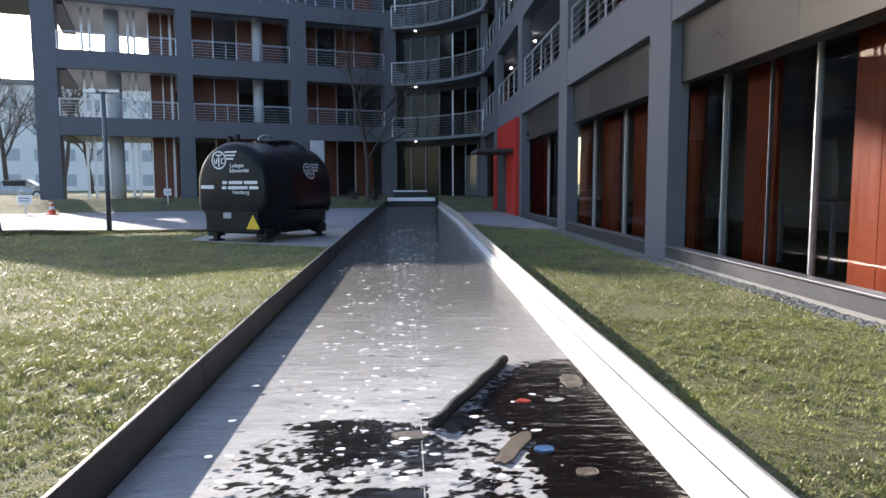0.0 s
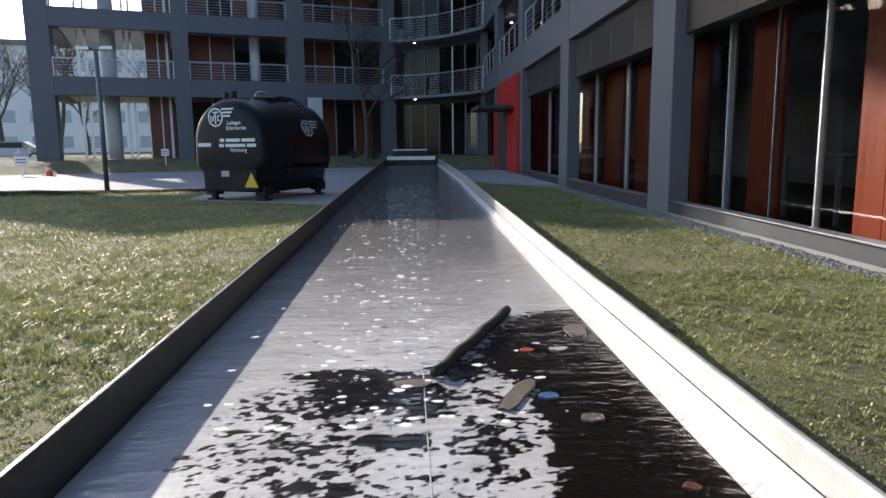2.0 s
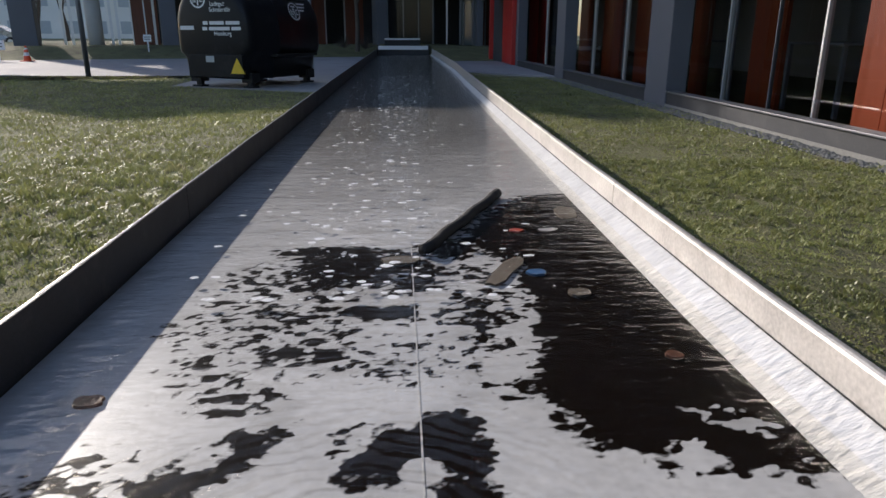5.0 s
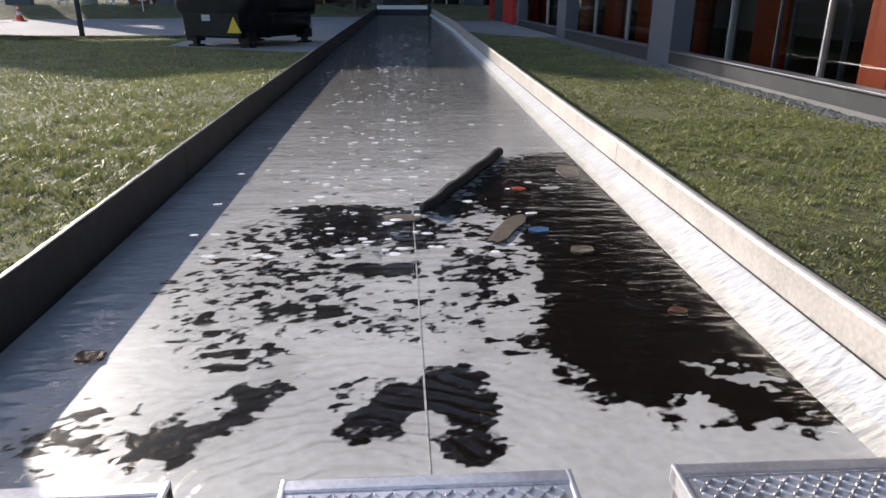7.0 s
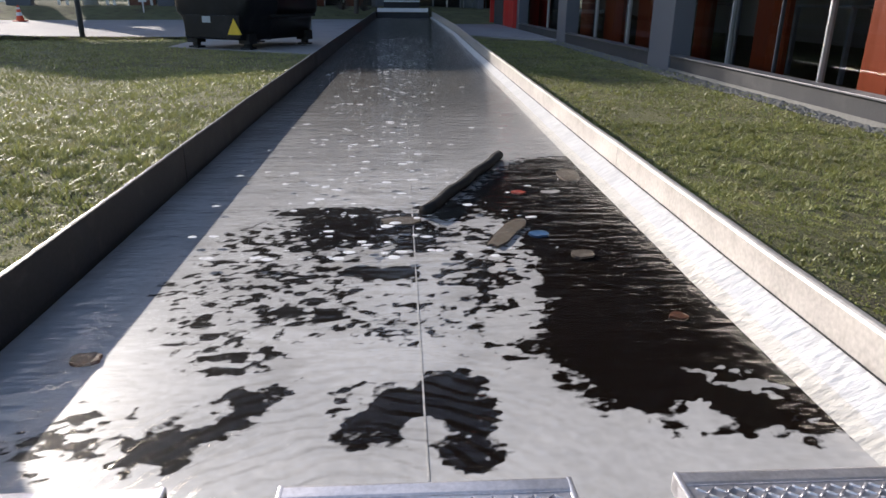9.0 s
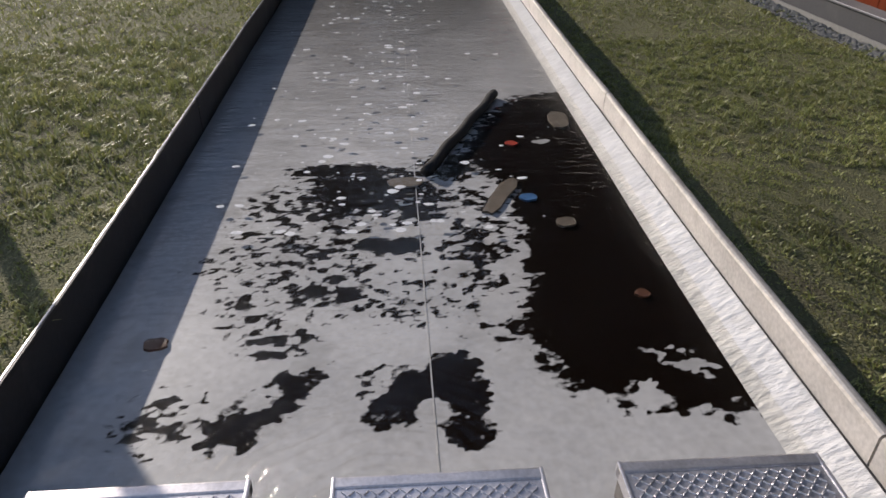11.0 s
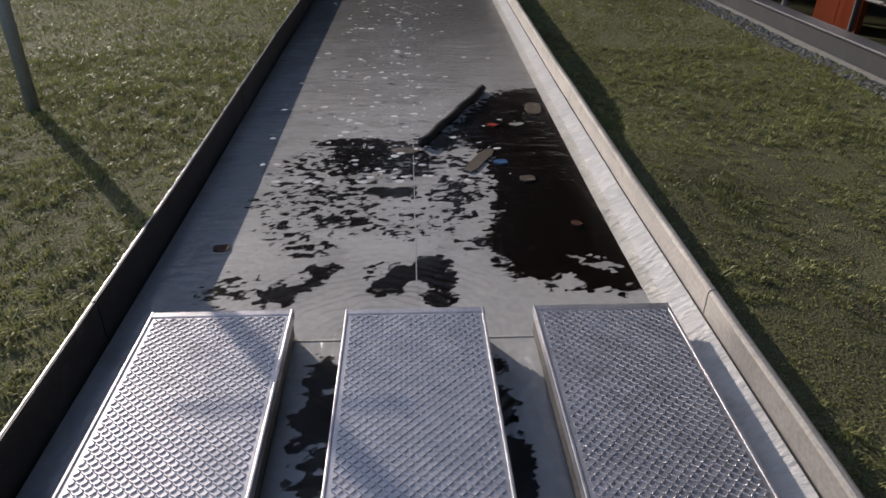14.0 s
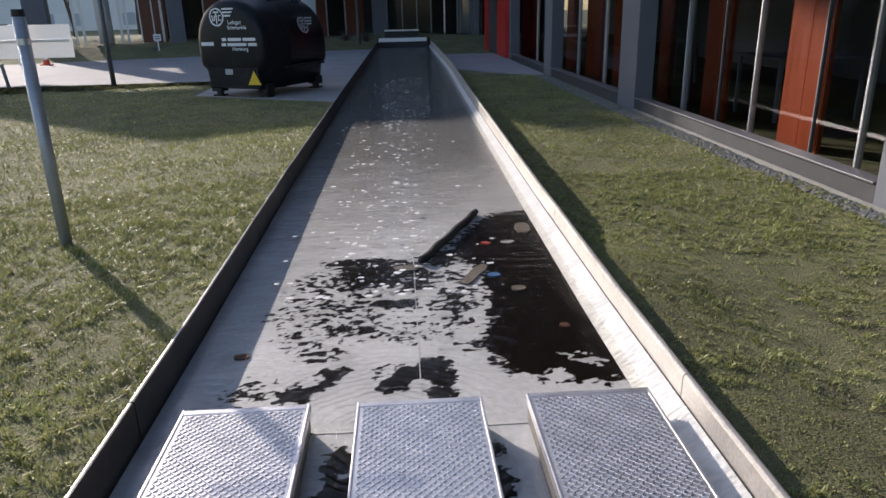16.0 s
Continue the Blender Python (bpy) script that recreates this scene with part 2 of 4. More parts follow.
def sheet(name, pts, z, mat, label, category, thick=0.05):
    bm = bmesh.new()
    f = bm.faces.new([bm.verts.new((x, y, z)) for x, y in pts])
    r = bmesh.ops.extrude_face_region(bm, geom=[f])
    for g in r["geom"]:
        if isinstance(g, bmesh.types.BMVert):
            g.co.z -= thick
    bmesh.ops.recalc_face_normals(bm, faces=list(bm.faces))
    return solid(name, bm, mat, label, category, kind="structure")


sheet("road", [(-120, 17.8), (-1.15, 17.8), (-1.15, 33.4), (-3.4, 33.0), (-15.6, 28.4), (-120, -11 + 0.3)], -0.142, M_road, "pale grey paved service road across the courtyard", "road")
sheet("pavement", [(-4.45, 14.2), (-1.14, 12.3), (-1.14, 17.78), (-4.6, 17.78)], -0.136, M_pad, "concrete slab under the black tank", "slab")
sheet("pavement_entrance", [(1.5, 19.2), (3.7, 16.8), (3.75, 26.8), (1.55, 26.8)], -0.10, M_road, "dark paved path to the red entrance", "pavement")


# ---- basin: floor, strips, rims, water ----
SHEET_EDGE = [(1.20, 0.92), (1.24, 0.80), (1.30, 0.56), (1.42, 0.50), (1.55, 0.42), (1.74, 0.36), (1.88, 0.43), (2.17, 0.47), (2.70, 0.47), (3.05, 0.30), (3.5, 0.46), (3.95, 0.74), (4.1, 1.0)]
PATCHES = [  # centre x, y, radius x, y, turn, weight
    (-0.17, 2.72, 0.30, 0.22, 4, 0.92), (-0.30, 2.92, 0.22, 0.10, 0, 0.75), (-0.08, 2.23, 0.13, 0.07, 0, 0.86), (0.06, 2.62, 0.14, 0.30, 0, 0.62),
    (0.22, 2.95, 0.22, 0.12, 35, 0.85), (0.28, 2.60, 0.20, 0.14, 0, 0.52), (0.32, 2.20, 0.22, 0.30, 0, 0.50),
    (-0.42, 1.385, 0.185, 0.062, 47, 0.98), (-0.47, 1.29, 0.07, 0.05, 20, 0.72), (0.04, 1.43, 0.15, 0.11, -8, 0.92), (0.12, 1.53, 0.07, 0.06, 0, 0.9), (0.14, 1.28, 0.06, 0.06, 0, 0.75), (-0.08, 1.50, 0.08, 0.05, 0, 0.72), (-0.09, 1.37, 0.05, 0.08, 0, 0.80), (0.17, 1.41, 0.05, 0.09, 0, 0.85),
    (-0.35, 2.20, 0.36, 0.40, 0, 0.50), (-0.20, 1.88, 0.34, 0.16, 0, 0.47), (-0.55, 2.45, 0.18, 0.30, 0, 0.44), (0.05, 1.90, 0.22, 0.18, 0, 0.44),
    (-0.45, 1.75, 0.20, 0.16, 0, 0.46), (-0.66, 1.36, 0.14, 0.13, 0, 0.45), (-0.64, 1.95, 0.14, 0.3, 0, 0.30), (0.30, 1.72, 0.20, 0.14, 0, 0.34),
    (-0.26, 0.84, 0.06, 0.10, 0, 0.85), (-0.25, 0.62, 0.08, 0.15, 0, 0.80), (-0.23, 0.30, 0.09, 0.20, 0, 0.7), (0.30, 0.86, 0.04, 0.06, 0, 0.7), (0.29, 0.67, 0.055, 0.09, 0, 0.95), (0.30, 0.42, 0.06, 0.14, 0, 0.98), (0.31, 0.1, 0.07, 0.18, 0, 0.9),
]
CLEARINGS = [(0.78, 1.55, 0.09, 0.05, -20), (0.85, 1.47, 0.06, 0.03, -15), (0.66, 1.40, 0.06, 0.05, 0), (0.05, 1.36, 0.04, 0.035, 10), (0.70, 3.25, 0.05, 0.05, 0), (-0.42, 1.42, 0.05, 0.03, 40)]


def bump_at(x, y, cx, cy, rx, ry, turn):
    dx, dy = x - cx, y - cy
    if abs(dx) > 3.2 * max(rx, ry) or abs(dy) > 3.2 * max(rx, ry):
        return 0.0
    c, s = math.cos(radians(turn)), math.sin(radians(turn))
    u, v = (dx * c + dy * s) / rx, (-dx * s + dy * c) / ry
    return math.exp(-0.5 * (u * u + v * v) ** 1.5)


def algae_at(x, y):
    best = 0.0
    if y > 1.15:
        best = 1.15 * smooth01(-0.20, 0.16, x - curve_at(SHEET_EDGE, y)) * smooth01(1.18, 1.46, y) * (1 - smooth01(3.9, 4.1, y))
    for cx, cy, rx, ry, turn, wt in PATCHES:
        best = max(best, wt * bump_at(x, y, cx, cy, rx, ry, turn))
    n = 0.75 * noise.fractal(Vector((x * 17, y * 27, 3)), 0.55, 2.1, 6) + 0.45 * noise.noise((x * 6, y * 7, 8))
    v = best + (0.22 + 0.62 * max(0.0, min(1.0, 1.25 - best))) * n * min(1.0, best * 2.5)
    for cx, cy, rx, ry, turn in CLEARINGS:
        v -= 0.75 * bump_at(x, y, cx, cy, rx, ry, turn) * max(0.0, 1 + 2.2 * n)
    return v


def floor_material():
    m = material("basin_floor", (0.60, 0.60, 0.615), 0.42, 0.0, 0.2, 2.2, 40, 0.12, 0.003, spots=0.35, spot_colour=(0.24, 0.23, 0.22))
    n, l = m.node_tree.nodes, m.node_tree.links
    b = n["Principled BSDF"]
    old = b.inputs["Base Color"].links[0].from_socket
    at, fn, co = n.new("ShaderNodeAttribute"), n.new("ShaderNodeTexNoise"), n.new("ShaderNodeTexCoord")
    at.attribute_name = "algae"
    mp = n.new("ShaderNodeMapping")
    mp.inputs["Scale"].default_value = (1.0, 1.5, 1.0)
    l.new(co.outputs["Object"], mp.inputs["Vector"])
    l.new(mp.outputs["Vector"], fn.inputs["Vector"])
    fn.inputs["Scale"].default_value, fn.inputs["Detail"].default_value = 42.0, 7.0
    sub, add, mr = n.new("ShaderNodeMath"), n.new("ShaderNodeMath"), n.new("ShaderNodeMapRange")
    sub.operation, add.operation = "MULTIPLY_ADD", "ADD"
    sub.inputs[1].default_value, sub.inputs[2].default_value = 0.55, -0.275
    l.new(fn.outputs["Fac"], sub.inputs[0])
    l.new(at.outputs["Fac"], add.inputs[0])
    l.new(sub.outputs[0], add.inputs[1])
    mr.inputs["From Min"].default_value, mr.inputs["From Max"].default_value = 0.43, 0.57
    l.new(add.outputs[0], mr.inputs["Value"])
    mud = n.new("ShaderNodeMix")
    mud.data_type = "RGBA"
    l.new(fn.outputs["Fac"], mud.inputs["Factor"])
    mud.inputs[6].default_value, mud.inputs[7].default_value = (0.002, 0.0016, 0.0013, 1), (0.011, 0.006, 0.0035, 1)
    # dimming of the light upstream, painted into the floor with a ragged edge
    sx, sw, ad, sr = n.new("ShaderNodeSeparateXYZ"), n.new("ShaderNodeTexNoise"), n.new("ShaderNodeMath"), n.new("ShaderNodeMapRange")
    l.new(co.outputs["Object"], sx.inputs[0])
    l.new(mp.outputs["Vector"], sw.inputs["Vector"])
    sw.inputs["Scale"].default_value, sw.inputs["Detail"].default_value = 2.2, 6.0
    ad.operation = "MULTIPLY_ADD"
    ad.inputs[1].default_value = 3.0
    l.new(sw.outputs["Fac"], ad.inputs[0])
    l.new(sx.outputs["Y"], ad.inputs[2])
    sr.inputs["From Min"].default_value, sr.inputs["From Max"].default_value = 4.2, 8.0
    sr.inputs["To Max"].default_value = 0.8
    l.new(ad.outputs[0], sr.inputs["Value"])
    far_dim = n.new("ShaderNodeMix")
    far_dim.data_type = "RGBA"
    l.new(sr.outputs["Result"], far_dim.inputs["Factor"])
    l.new(old, far_dim.inputs[6])
    far_dim.inputs[7].default_value = (0.15, 0.145, 0.135, 1)
    mx = n.new("ShaderNodeMix")
    mx.data_type = "RGBA"
    l.new(mr.outputs["Result"], mx.inputs["Factor"])
    l.new(far_dim.outputs[2], mx.inputs[6])
    l.new(mud.outputs[2], mx.inputs[7])
    l.new(mx.outputs[2], b.inputs["Base Color"])
    # matt mud takes no gloss, the bare concrete does
    gs = n.new("ShaderNodeMapRange")
    gs.inputs["To Min"].default_value, gs.inputs["To Max"].default_value = 0.5, 0.02
    l.new(mr.outputs["Result"], gs.inputs["Value"])
    l.new(gs.outputs["Result"], b.inputs["Specular IOR Level"])
    return m


M_floor = floor_material()
M_strip = material("sloped_strip", (0.64, 0.632, 0.617), 0.4, 0.1, 0.2, 4, 26, 0.75, 0.014, stretch=(0.6, 1.6, 1), spots=0.25, spot_colour=(0.45, 0.42, 0.37))


def build_floor():
    ys = [-2.4 + 0.1 * i for i in range(22)] + [-0.2 + 0.014 * i for i in range(380)] + [5.2 + 0.4 * i for i in range(70)]
    ys[-1] = END
    n = 136
    verts, faces, val = [], [], []
    for y in ys:
        a, b = curve_at(LEFT, y) + 0.003, curve_at(RIGHT, y) - STRIP
        for i in range(n):
            x = a + (b - a) * i / (n - 1)
            verts.append((x, y, FLOOR))
            val.append(algae_at(x, y) if y < 5.2 else 0.0)
    for j in range(len(ys) - 1):
        for i in range(n - 1):
            q = j * n + i
            faces.append((q, q + 1, q + 1 + n, q + n))
    me = bpy.data.meshes.new("basin_floor")
    me.from_pydata(verts, [], faces)
    at = me.attributes.new("algae", "FLOAT", "POINT")
    at.data.foreach_set("value", val)
    me.materials.append(M_floor)
    return tagged(new("basin_floor", me), "pale concrete basin floor with black algae patches under shallow water", "basin floor", kind="structure")


build_floor()


def loft(name, rows, mat, label, category, smooth=False):
    """A band from cross-sections, one row of points each."""
    w = len(rows[0])
    verts = [p for r in rows for p in r]
    faces = [(j * w + i, j * w + i + 1, (j + 1) * w + i + 1, (j + 1) * w + i) for j in range(len(rows) - 1) for i in range(w - 1)]
    me = bpy.data.meshes.new(name)
    me.from_pydata(verts, [], faces)
    me.materials.append(mat)
    if smooth:
        me.shade_smooth()
    return tagged(new(name, me), label, category, kind="structure")


RY = [-2.4 + 0.3 * i for i in range(120)]
RY = [y for y in RY if y < END] + [END]
loft("basin_strip_right", [[(curve_at(RIGHT, y) - STRIP, y, FLOOR), (curve_at(RIGHT, y) - 0.004, y, 0.0)] for y in RY], M_strip, "sloped pale side strip of the basin lapped by ripples", "basin edge")

loft("basin_seam", [[(curve_at(RIGHT, y) - 0.008, y, 0.003), (curve_at(RIGHT, y) - 0.002, y, 0.005)] for y in RY], M_rubber, "dark sealed seam at the foot of the rim", "seam")


def build_rim(side, pts, sign, mat, label):
    """Folded sheet edges in lengths of about 2.4 m, butted with thin joints."""
    t = thing("rim_" + side, label, "basin rim", kind="structure")
    wide = 0.014 if sign < 0 else 0.034
    starts = [-2.4, -0.18, 1.04, 3.45, 5.9, 8.3, 10.7, 13.1, 15.5, 18.0, 20.5, 23.0, 25.5, 28.0, 30.5, END]
    for a, b in zip(starts, starts[1:]):
        rows = []
        for k in range(9):
            y = a + 0.004 + (b - a - 0.008) * k / 8
            x, z = curve_at(pts, y), rim_z(y)
            wob = 0.004 * noise.noise((y * 1.3, sign * 5, 0))
            prof = [(0, FLOOR - 0.02 if sign < 0 else -0.004), (0, z - 0.012), (0.1 * wide, z - 0.004), (0.3 * wide, z), (0.65 * wide, z), (0.88 * wide, z - 0.003), (wide, z - 0.010), (wide, -0.3)]
            rows.append([(x + sign * (px + wob), y, pz + wob * 0.5) for px, pz in prof])
        w = 8
        verts = [p for r in rows for p in r]
        faces = [(j * w + i, j * w + i + 1, (j + 1) * w + i + 1, (j + 1) * w + i) for j in range(8) for i in range(w - 1)]
        bm = bmesh.new()
        vs = [bm.verts.new(v) for v in verts]
        for f in faces:
            bm.faces.new([vs[i] for i in f])
        bm.faces.new(vs[:w])
        bm.faces.new(vs[-w:])
        bmesh.ops.recalc_face_normals(bm, faces=list(bm.faces))
        panel = part("panel", bm, mat, t)
        if sign < 0:
            # bright steel strip added as the sunlit highlight on the outer fold
            ed = bmesh.new()
            for k in range(10):
                y0, y1 = a + 0.004 + (b - a - 0.008) * k / 10, a + 0.004 + (b - a - 0.008) * (k + 1) / 10
                ym = (y0 + y1) / 2
                x, z = curve_at(pts, ym) - wide - 0.004 * noise.noise((ym * 1.3, -5, 0)), rim_z(ym) + 0.002 * noise.noise((ym * 1.3, -5, 0))
                box(x - 0.003, x + 0.004, y0, y1 - 0.0005, z - 0.03, z + 0.001, ed, 0.0015)
            part("sunlit_edge", ed, M_steel, panel, "bright strip for the sunlit outer fold")


# the left rim faces away from the sun: its shade is in the sheet colour
build_rim("left", LEFT, -1, M_rim_shade, "sheet-metal rim along the lawn and tank, darkened for its shade")
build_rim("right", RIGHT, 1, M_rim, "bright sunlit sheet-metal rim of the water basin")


def water_material():
    """A clear film: see-through, with a rippled mirror gloss on top."""
    m = bpy.data.materials.new("shallow_water")
    m.use_nodes = True
    n, l = m.node_tree.nodes, m.node_tree.links
    n.remove(n["Principled BSDF"])
    tr, gl, fr, mx = n.new("ShaderNodeBsdfTransparent"), n.new("ShaderNodeBsdfGlossy"), n.new("ShaderNodeFresnel"), n.new("ShaderNodeMixShader")
    tr.inputs["Color"].default_value = (0.93, 0.94, 0.93, 1)
    gl.inputs["Roughness"].default_value = 0.04
    fr.inputs["IOR"].default_value = 1.33
    co = n.new("ShaderNodeTexCoord")
    s = None
    for sc, k in (((1.6, 6.0, 1), 0.38), ((6.0, 15.0, 1), 0.45), ((14.0, 34.0, 1), 0.25)):
        mp, tx, mu = n.new("ShaderNodeMapping"), n.new("ShaderNodeTexNoise"), n.new("ShaderNodeMath")
        mp.inputs["Scale"].default_value = sc
        l.new(co.outputs["Object"], mp.inputs["Vector"])
        l.new(mp.outputs["Vector"], tx.inputs["Vector"])
        tx.inputs["Scale"].default_value, tx.inputs["Detail"].default_value = 1.0, 3.0
        mu.operation = "MULTIPLY_ADD"
        mu.inputs[1].default_value = k
        l.new(tx.outputs["Fac"], mu.inputs[0])
        if s:
            l.new(s.outputs[0], mu.inputs[2])
        s = mu
    # ring waves spreading from the inflow in front of the blocks
    ds, sn, ph, fall, ring, tot = n.new("ShaderNodeVectorMath"), n.new("ShaderNodeMath"), n.new("ShaderNodeMath"), n.new("ShaderNodeMapRange"), n.new("ShaderNodeMath"), n.new("ShaderNodeMath")
    ds.operation, ph.operation, sn.operation, ring.operation, tot.operation = "DISTANCE", "MULTIPLY", "SINE", "MULTIPLY", "ADD"
    ds.inputs[1].default_value = (-0.10, 0.96, WATER)
    ph.inputs[1].default_value = 150.0
    fall.inputs["From Min"].default_value, fall.inputs["From Max"].default_value = 0.22, 0.72
    fall.inputs["To Min"].default_value, fall.inputs["To Max"].default_value = 0.17, 0.0
    l.new(co.outputs["Object"], ds.inputs[0])
    wob, jit = n.new("ShaderNodeTexNoise"), n.new("ShaderNodeMath")
    wob.inputs["Scale"].default_value = 7.0
    l.new(co.outputs["Object"], wob.inputs["Vector"])
    jit.operation = "MULTIPLY_ADD"
    jit.inputs[1].default_value = 0.09
    l.new(wob.outputs["Fac"], jit.inputs[0])
    l.new(ds.outputs["Value"], jit.inputs[2])
    l.new(jit.outputs[0], ph.inputs[0])
    l.new(ph.outputs[0], sn.inputs[0])
    l.new(ds.outputs["Value"], fall.inputs["Value"])
    l.new(sn.outputs[0], ring.inputs[0])
    l.new(fall.outputs["Result"], ring.inputs[1])
    l.new(s.outputs[0], tot.inputs[0])
    l.new(ring.outputs[0], tot.inputs[1])
    s = tot
    bp = n.new("ShaderNodeBump")
    bp.inputs["Strength"].default_value, bp.inputs["Distance"].default_value = 0.55, 0.03
    l.new(s.outputs[0], bp.inputs["Height"])
    l.new(bp.outputs["Normal"], gl.inputs["Normal"])
    l.new(bp.outputs["Normal"], fr.inputs["Normal"])
    l.new(fr.outputs[0], mx.inputs[0])
    l.new(tr.outputs[0], mx.inputs[1])
    l.new(gl.outputs[0], mx.inputs[2])
    l.new(mx.outputs[0], n["Material Output"].inputs["Surface"])
    return m


water = loft("water", [[(curve_at(LEFT, y) + 0.005, y, WATER), (curve_at(RIGHT, y) - 0.08, y, WATER)] for y in RY], water_material(), "shallow rippled clear water film in the basin", "water")
water.visible_shadow = False

solid("floor_joint", box(0.047, 0.0515, 1.06, 5.2, FLOOR - 0.01, FLOOR + 0.0015), M_strip, "pale sealed joint along the basin floor", "joint", kind="structure")
solid("floor_joint", box(-0.86, 0.88, 1.020, 1.030, FLOOR - 0.01, FLOOR + 0.0025), M_strip, "pale sealed joint across the basin floor", "joint", kind="structure")


# near-white for the flecks that paint the water's glints
M_glint = material("foam", (0.93, 0.93, 0.92), 0.3, 0, 0.05, 30, 90, 0.1, 0.001)


def flecks():
    """Small white flecks on the film that stand in for glints on the ripples."""
    rng = random.Random(12)
    verts, faces = [], []
    for k in range(620):
        y = 2.3 + 13.5 * rng.random() ** 1.5
        x = curve_at(LEFT, y) + 0.25 + (curve_at(RIGHT, y) - curve_at(LEFT, y) - 0.5) * min(max(rng.gauss(0.40, 0.20), 0), 1)
        w = rng.choice((0.005, 0.008, 0.013, 0.021)) * rng.uniform(0.8, 1.2) * (1 + y * 0.06)
        ln = w * rng.uniform(0.5, 0.9)
        a, n = rng.uniform(-0.25, 0.25), 7
        base = len(verts)
        for i in range(n):
            th = math.tau * i / n
            u, v = math.cos(th) * w * rng.uniform(0.7, 1.1), math.sin(th) * ln * rng.uniform(0.7, 1.1)
            verts.append((x + u * math.cos(a) - v * math.sin(a), y + u * math.sin(a) + v * math.cos(a), WATER + 0.003))
        verts.append((x, y, WATER + 0.0045))
        faces += [(base + i, base + (i + 1) % n, base + n) for i in range(n)]
    me = bpy.data.meshes.new("foam")
    me.from_pydata(verts, [], faces)
    me.materials.append(M_glint)
    tagged(new("foam", me), "small white flecks painted as glints on the water", "foam", kind="stuff")


flecks()

# ---- weir at the far end ----
weir = thing("weir", "stepped metal water inlet with bright white edges", "weir")
# sunlight on the two metal edges is put into their white colour
part("front_plate", box(-0.98, 1.30, 32.88, 32.96, 0.19, 0.36, None, 0.01), M_white, weir, "metal edge made white for its sunlight")
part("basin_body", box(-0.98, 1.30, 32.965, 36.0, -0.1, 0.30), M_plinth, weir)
part("upper_edge", box(-0.75, 1.02, 35.88, 35.98, 0.60, 0.68, None, 0.01), M_white, weir)
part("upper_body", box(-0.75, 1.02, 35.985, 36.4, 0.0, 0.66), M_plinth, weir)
part("side_plate", box(-1.03, -0.985, 32.9, 36.0, -0.1, 0.40, None, 0.008), M_rim_shade, weir)
part("side_plate", box(1.305, 1.35, 32.9, 36.0, -0.1, 0.40, None, 0.008), M_rim_shade, weir)


# ---- stepping blocks ----
def tread_mesh(w, ln):
    verts, faces = [], []
    pitch = 0.0160
    nx, ny = int((w - 0.03) / pitch), int((ln - 0.05) / pitch)
    ox, oy = -(nx - 1) * pitch / 2, -(ny - 1) * pitch / 2 - 0.012
    for j in range(ny):
        for i in range(nx):
            cx, cy = ox + i * pitch, oy + j * pitch
            a = radians(43 if (i + j) % 2 else -40)
            c, s = math.cos(a), math.sin(a)
            ring = [(-0.0096, 0), (-0.0060, -0.0024), (0.0060, -0.0024), (0.0096, 0), (0.0060, 0.0024), (-0.0060, 0.0024)]
            k = len(verts)
            verts += [(cx + u * c - v * s, cy + u * s + v * c, 0.0) for u, v in ring]
            verts += [(cx + u * 0.75 * c - v * 0.45 * s, cy + u * 0.75 * s + v * 0.45 * c, 0.0034) for u, v in ring]
            faces += [(k + q, k + (q + 1) % 6, k + 6 + (q + 1) % 6, k + 6 + q) for q in range(6)] + [tuple(k + 6 + q for q in range(6))]
    me = bpy.data.meshes.new("tread")
    me.from_pydata(verts, [], faces)
    me.materials.append(M_plate)
    return me


def build_block(w, ln, m):
    t = thing("stepping_block", "step block with raised diamond tread plate over shallow water", "step block", m, "stepping blocks")
    h, top = 0.112, 0.0
    part("plate", box(-w / 2, w / 2, -ln / 2, ln / 2, top - 0.007, top, None, 0.0025), M_plate, t, "shiny metal tread plate")
    bm = box(-w / 2, -w / 2 + 0.010, -ln / 2, ln / 2, top - 0.035, top + 0.0035, None, 0.003)
    box(w / 2 - 0.010, w / 2, -ln / 2, ln / 2, top - 0.035, top + 0.0035, bm, 0.003)
    box(-w / 2, w / 2, ln / 2 - 0.034, ln / 2, top - 0.035, top + 0.003, bm, 0.006)
    part("edge_frame", bm, M_plate, t)
    part("body", box(-w / 2 + 0.006, w / 2 - 0.006, -ln / 2 + 0.006, ln / 2 - 0.006, top - h, top - 0.008, None, 0.004), M_block, t, "dark wet block side")
    tr = same_part("tread", tread_mesh(w, ln), t)
    tagged(tr, kind="stuff")
    return t


first_block = build_block(0.475, 1.7, pose(-0.606, 1.05 - 0.85, 0.05, 0, 0, 0.4))
copy_thing(first_block, pose(0.040, 1.045 - 0.85, 0.05, 0, 0, 0))
copy_thing(first_block, pose(0.682, 1.048 - 0.85, 0.05, 0, 0, -0.3))

# ---- things lying in the basin ----
def tube(pts, radii, n=10):
    bm = bmesh.new()
    rings = []
    for i, (p, r) in enumerate(zip(pts, radii)):
        d = (pts[min(i + 1, len(pts) - 1)] - pts[max(i - 1, 0)]).normalized()
        u = d.cross(Vector((0, 0, 1))).normalized()
        v = u.cross(d)
        rings.append([bm.verts.new(p + (u * math.cos(math.tau * k / n) + v * math.sin(math.tau * k / n)) * r) for k in range(n)])
    for a, b in zip(rings, rings[1:]):
        for k in range(n):
            bm.faces.new((a[k], a[(k + 1) % n], b[(k + 1) % n], b[k]))
    bm.faces.new(rings[0])
    bm.faces.new(rings[-1])
    bmesh.ops.recalc_face_normals(bm, faces=list(bm.faces))
    return bm


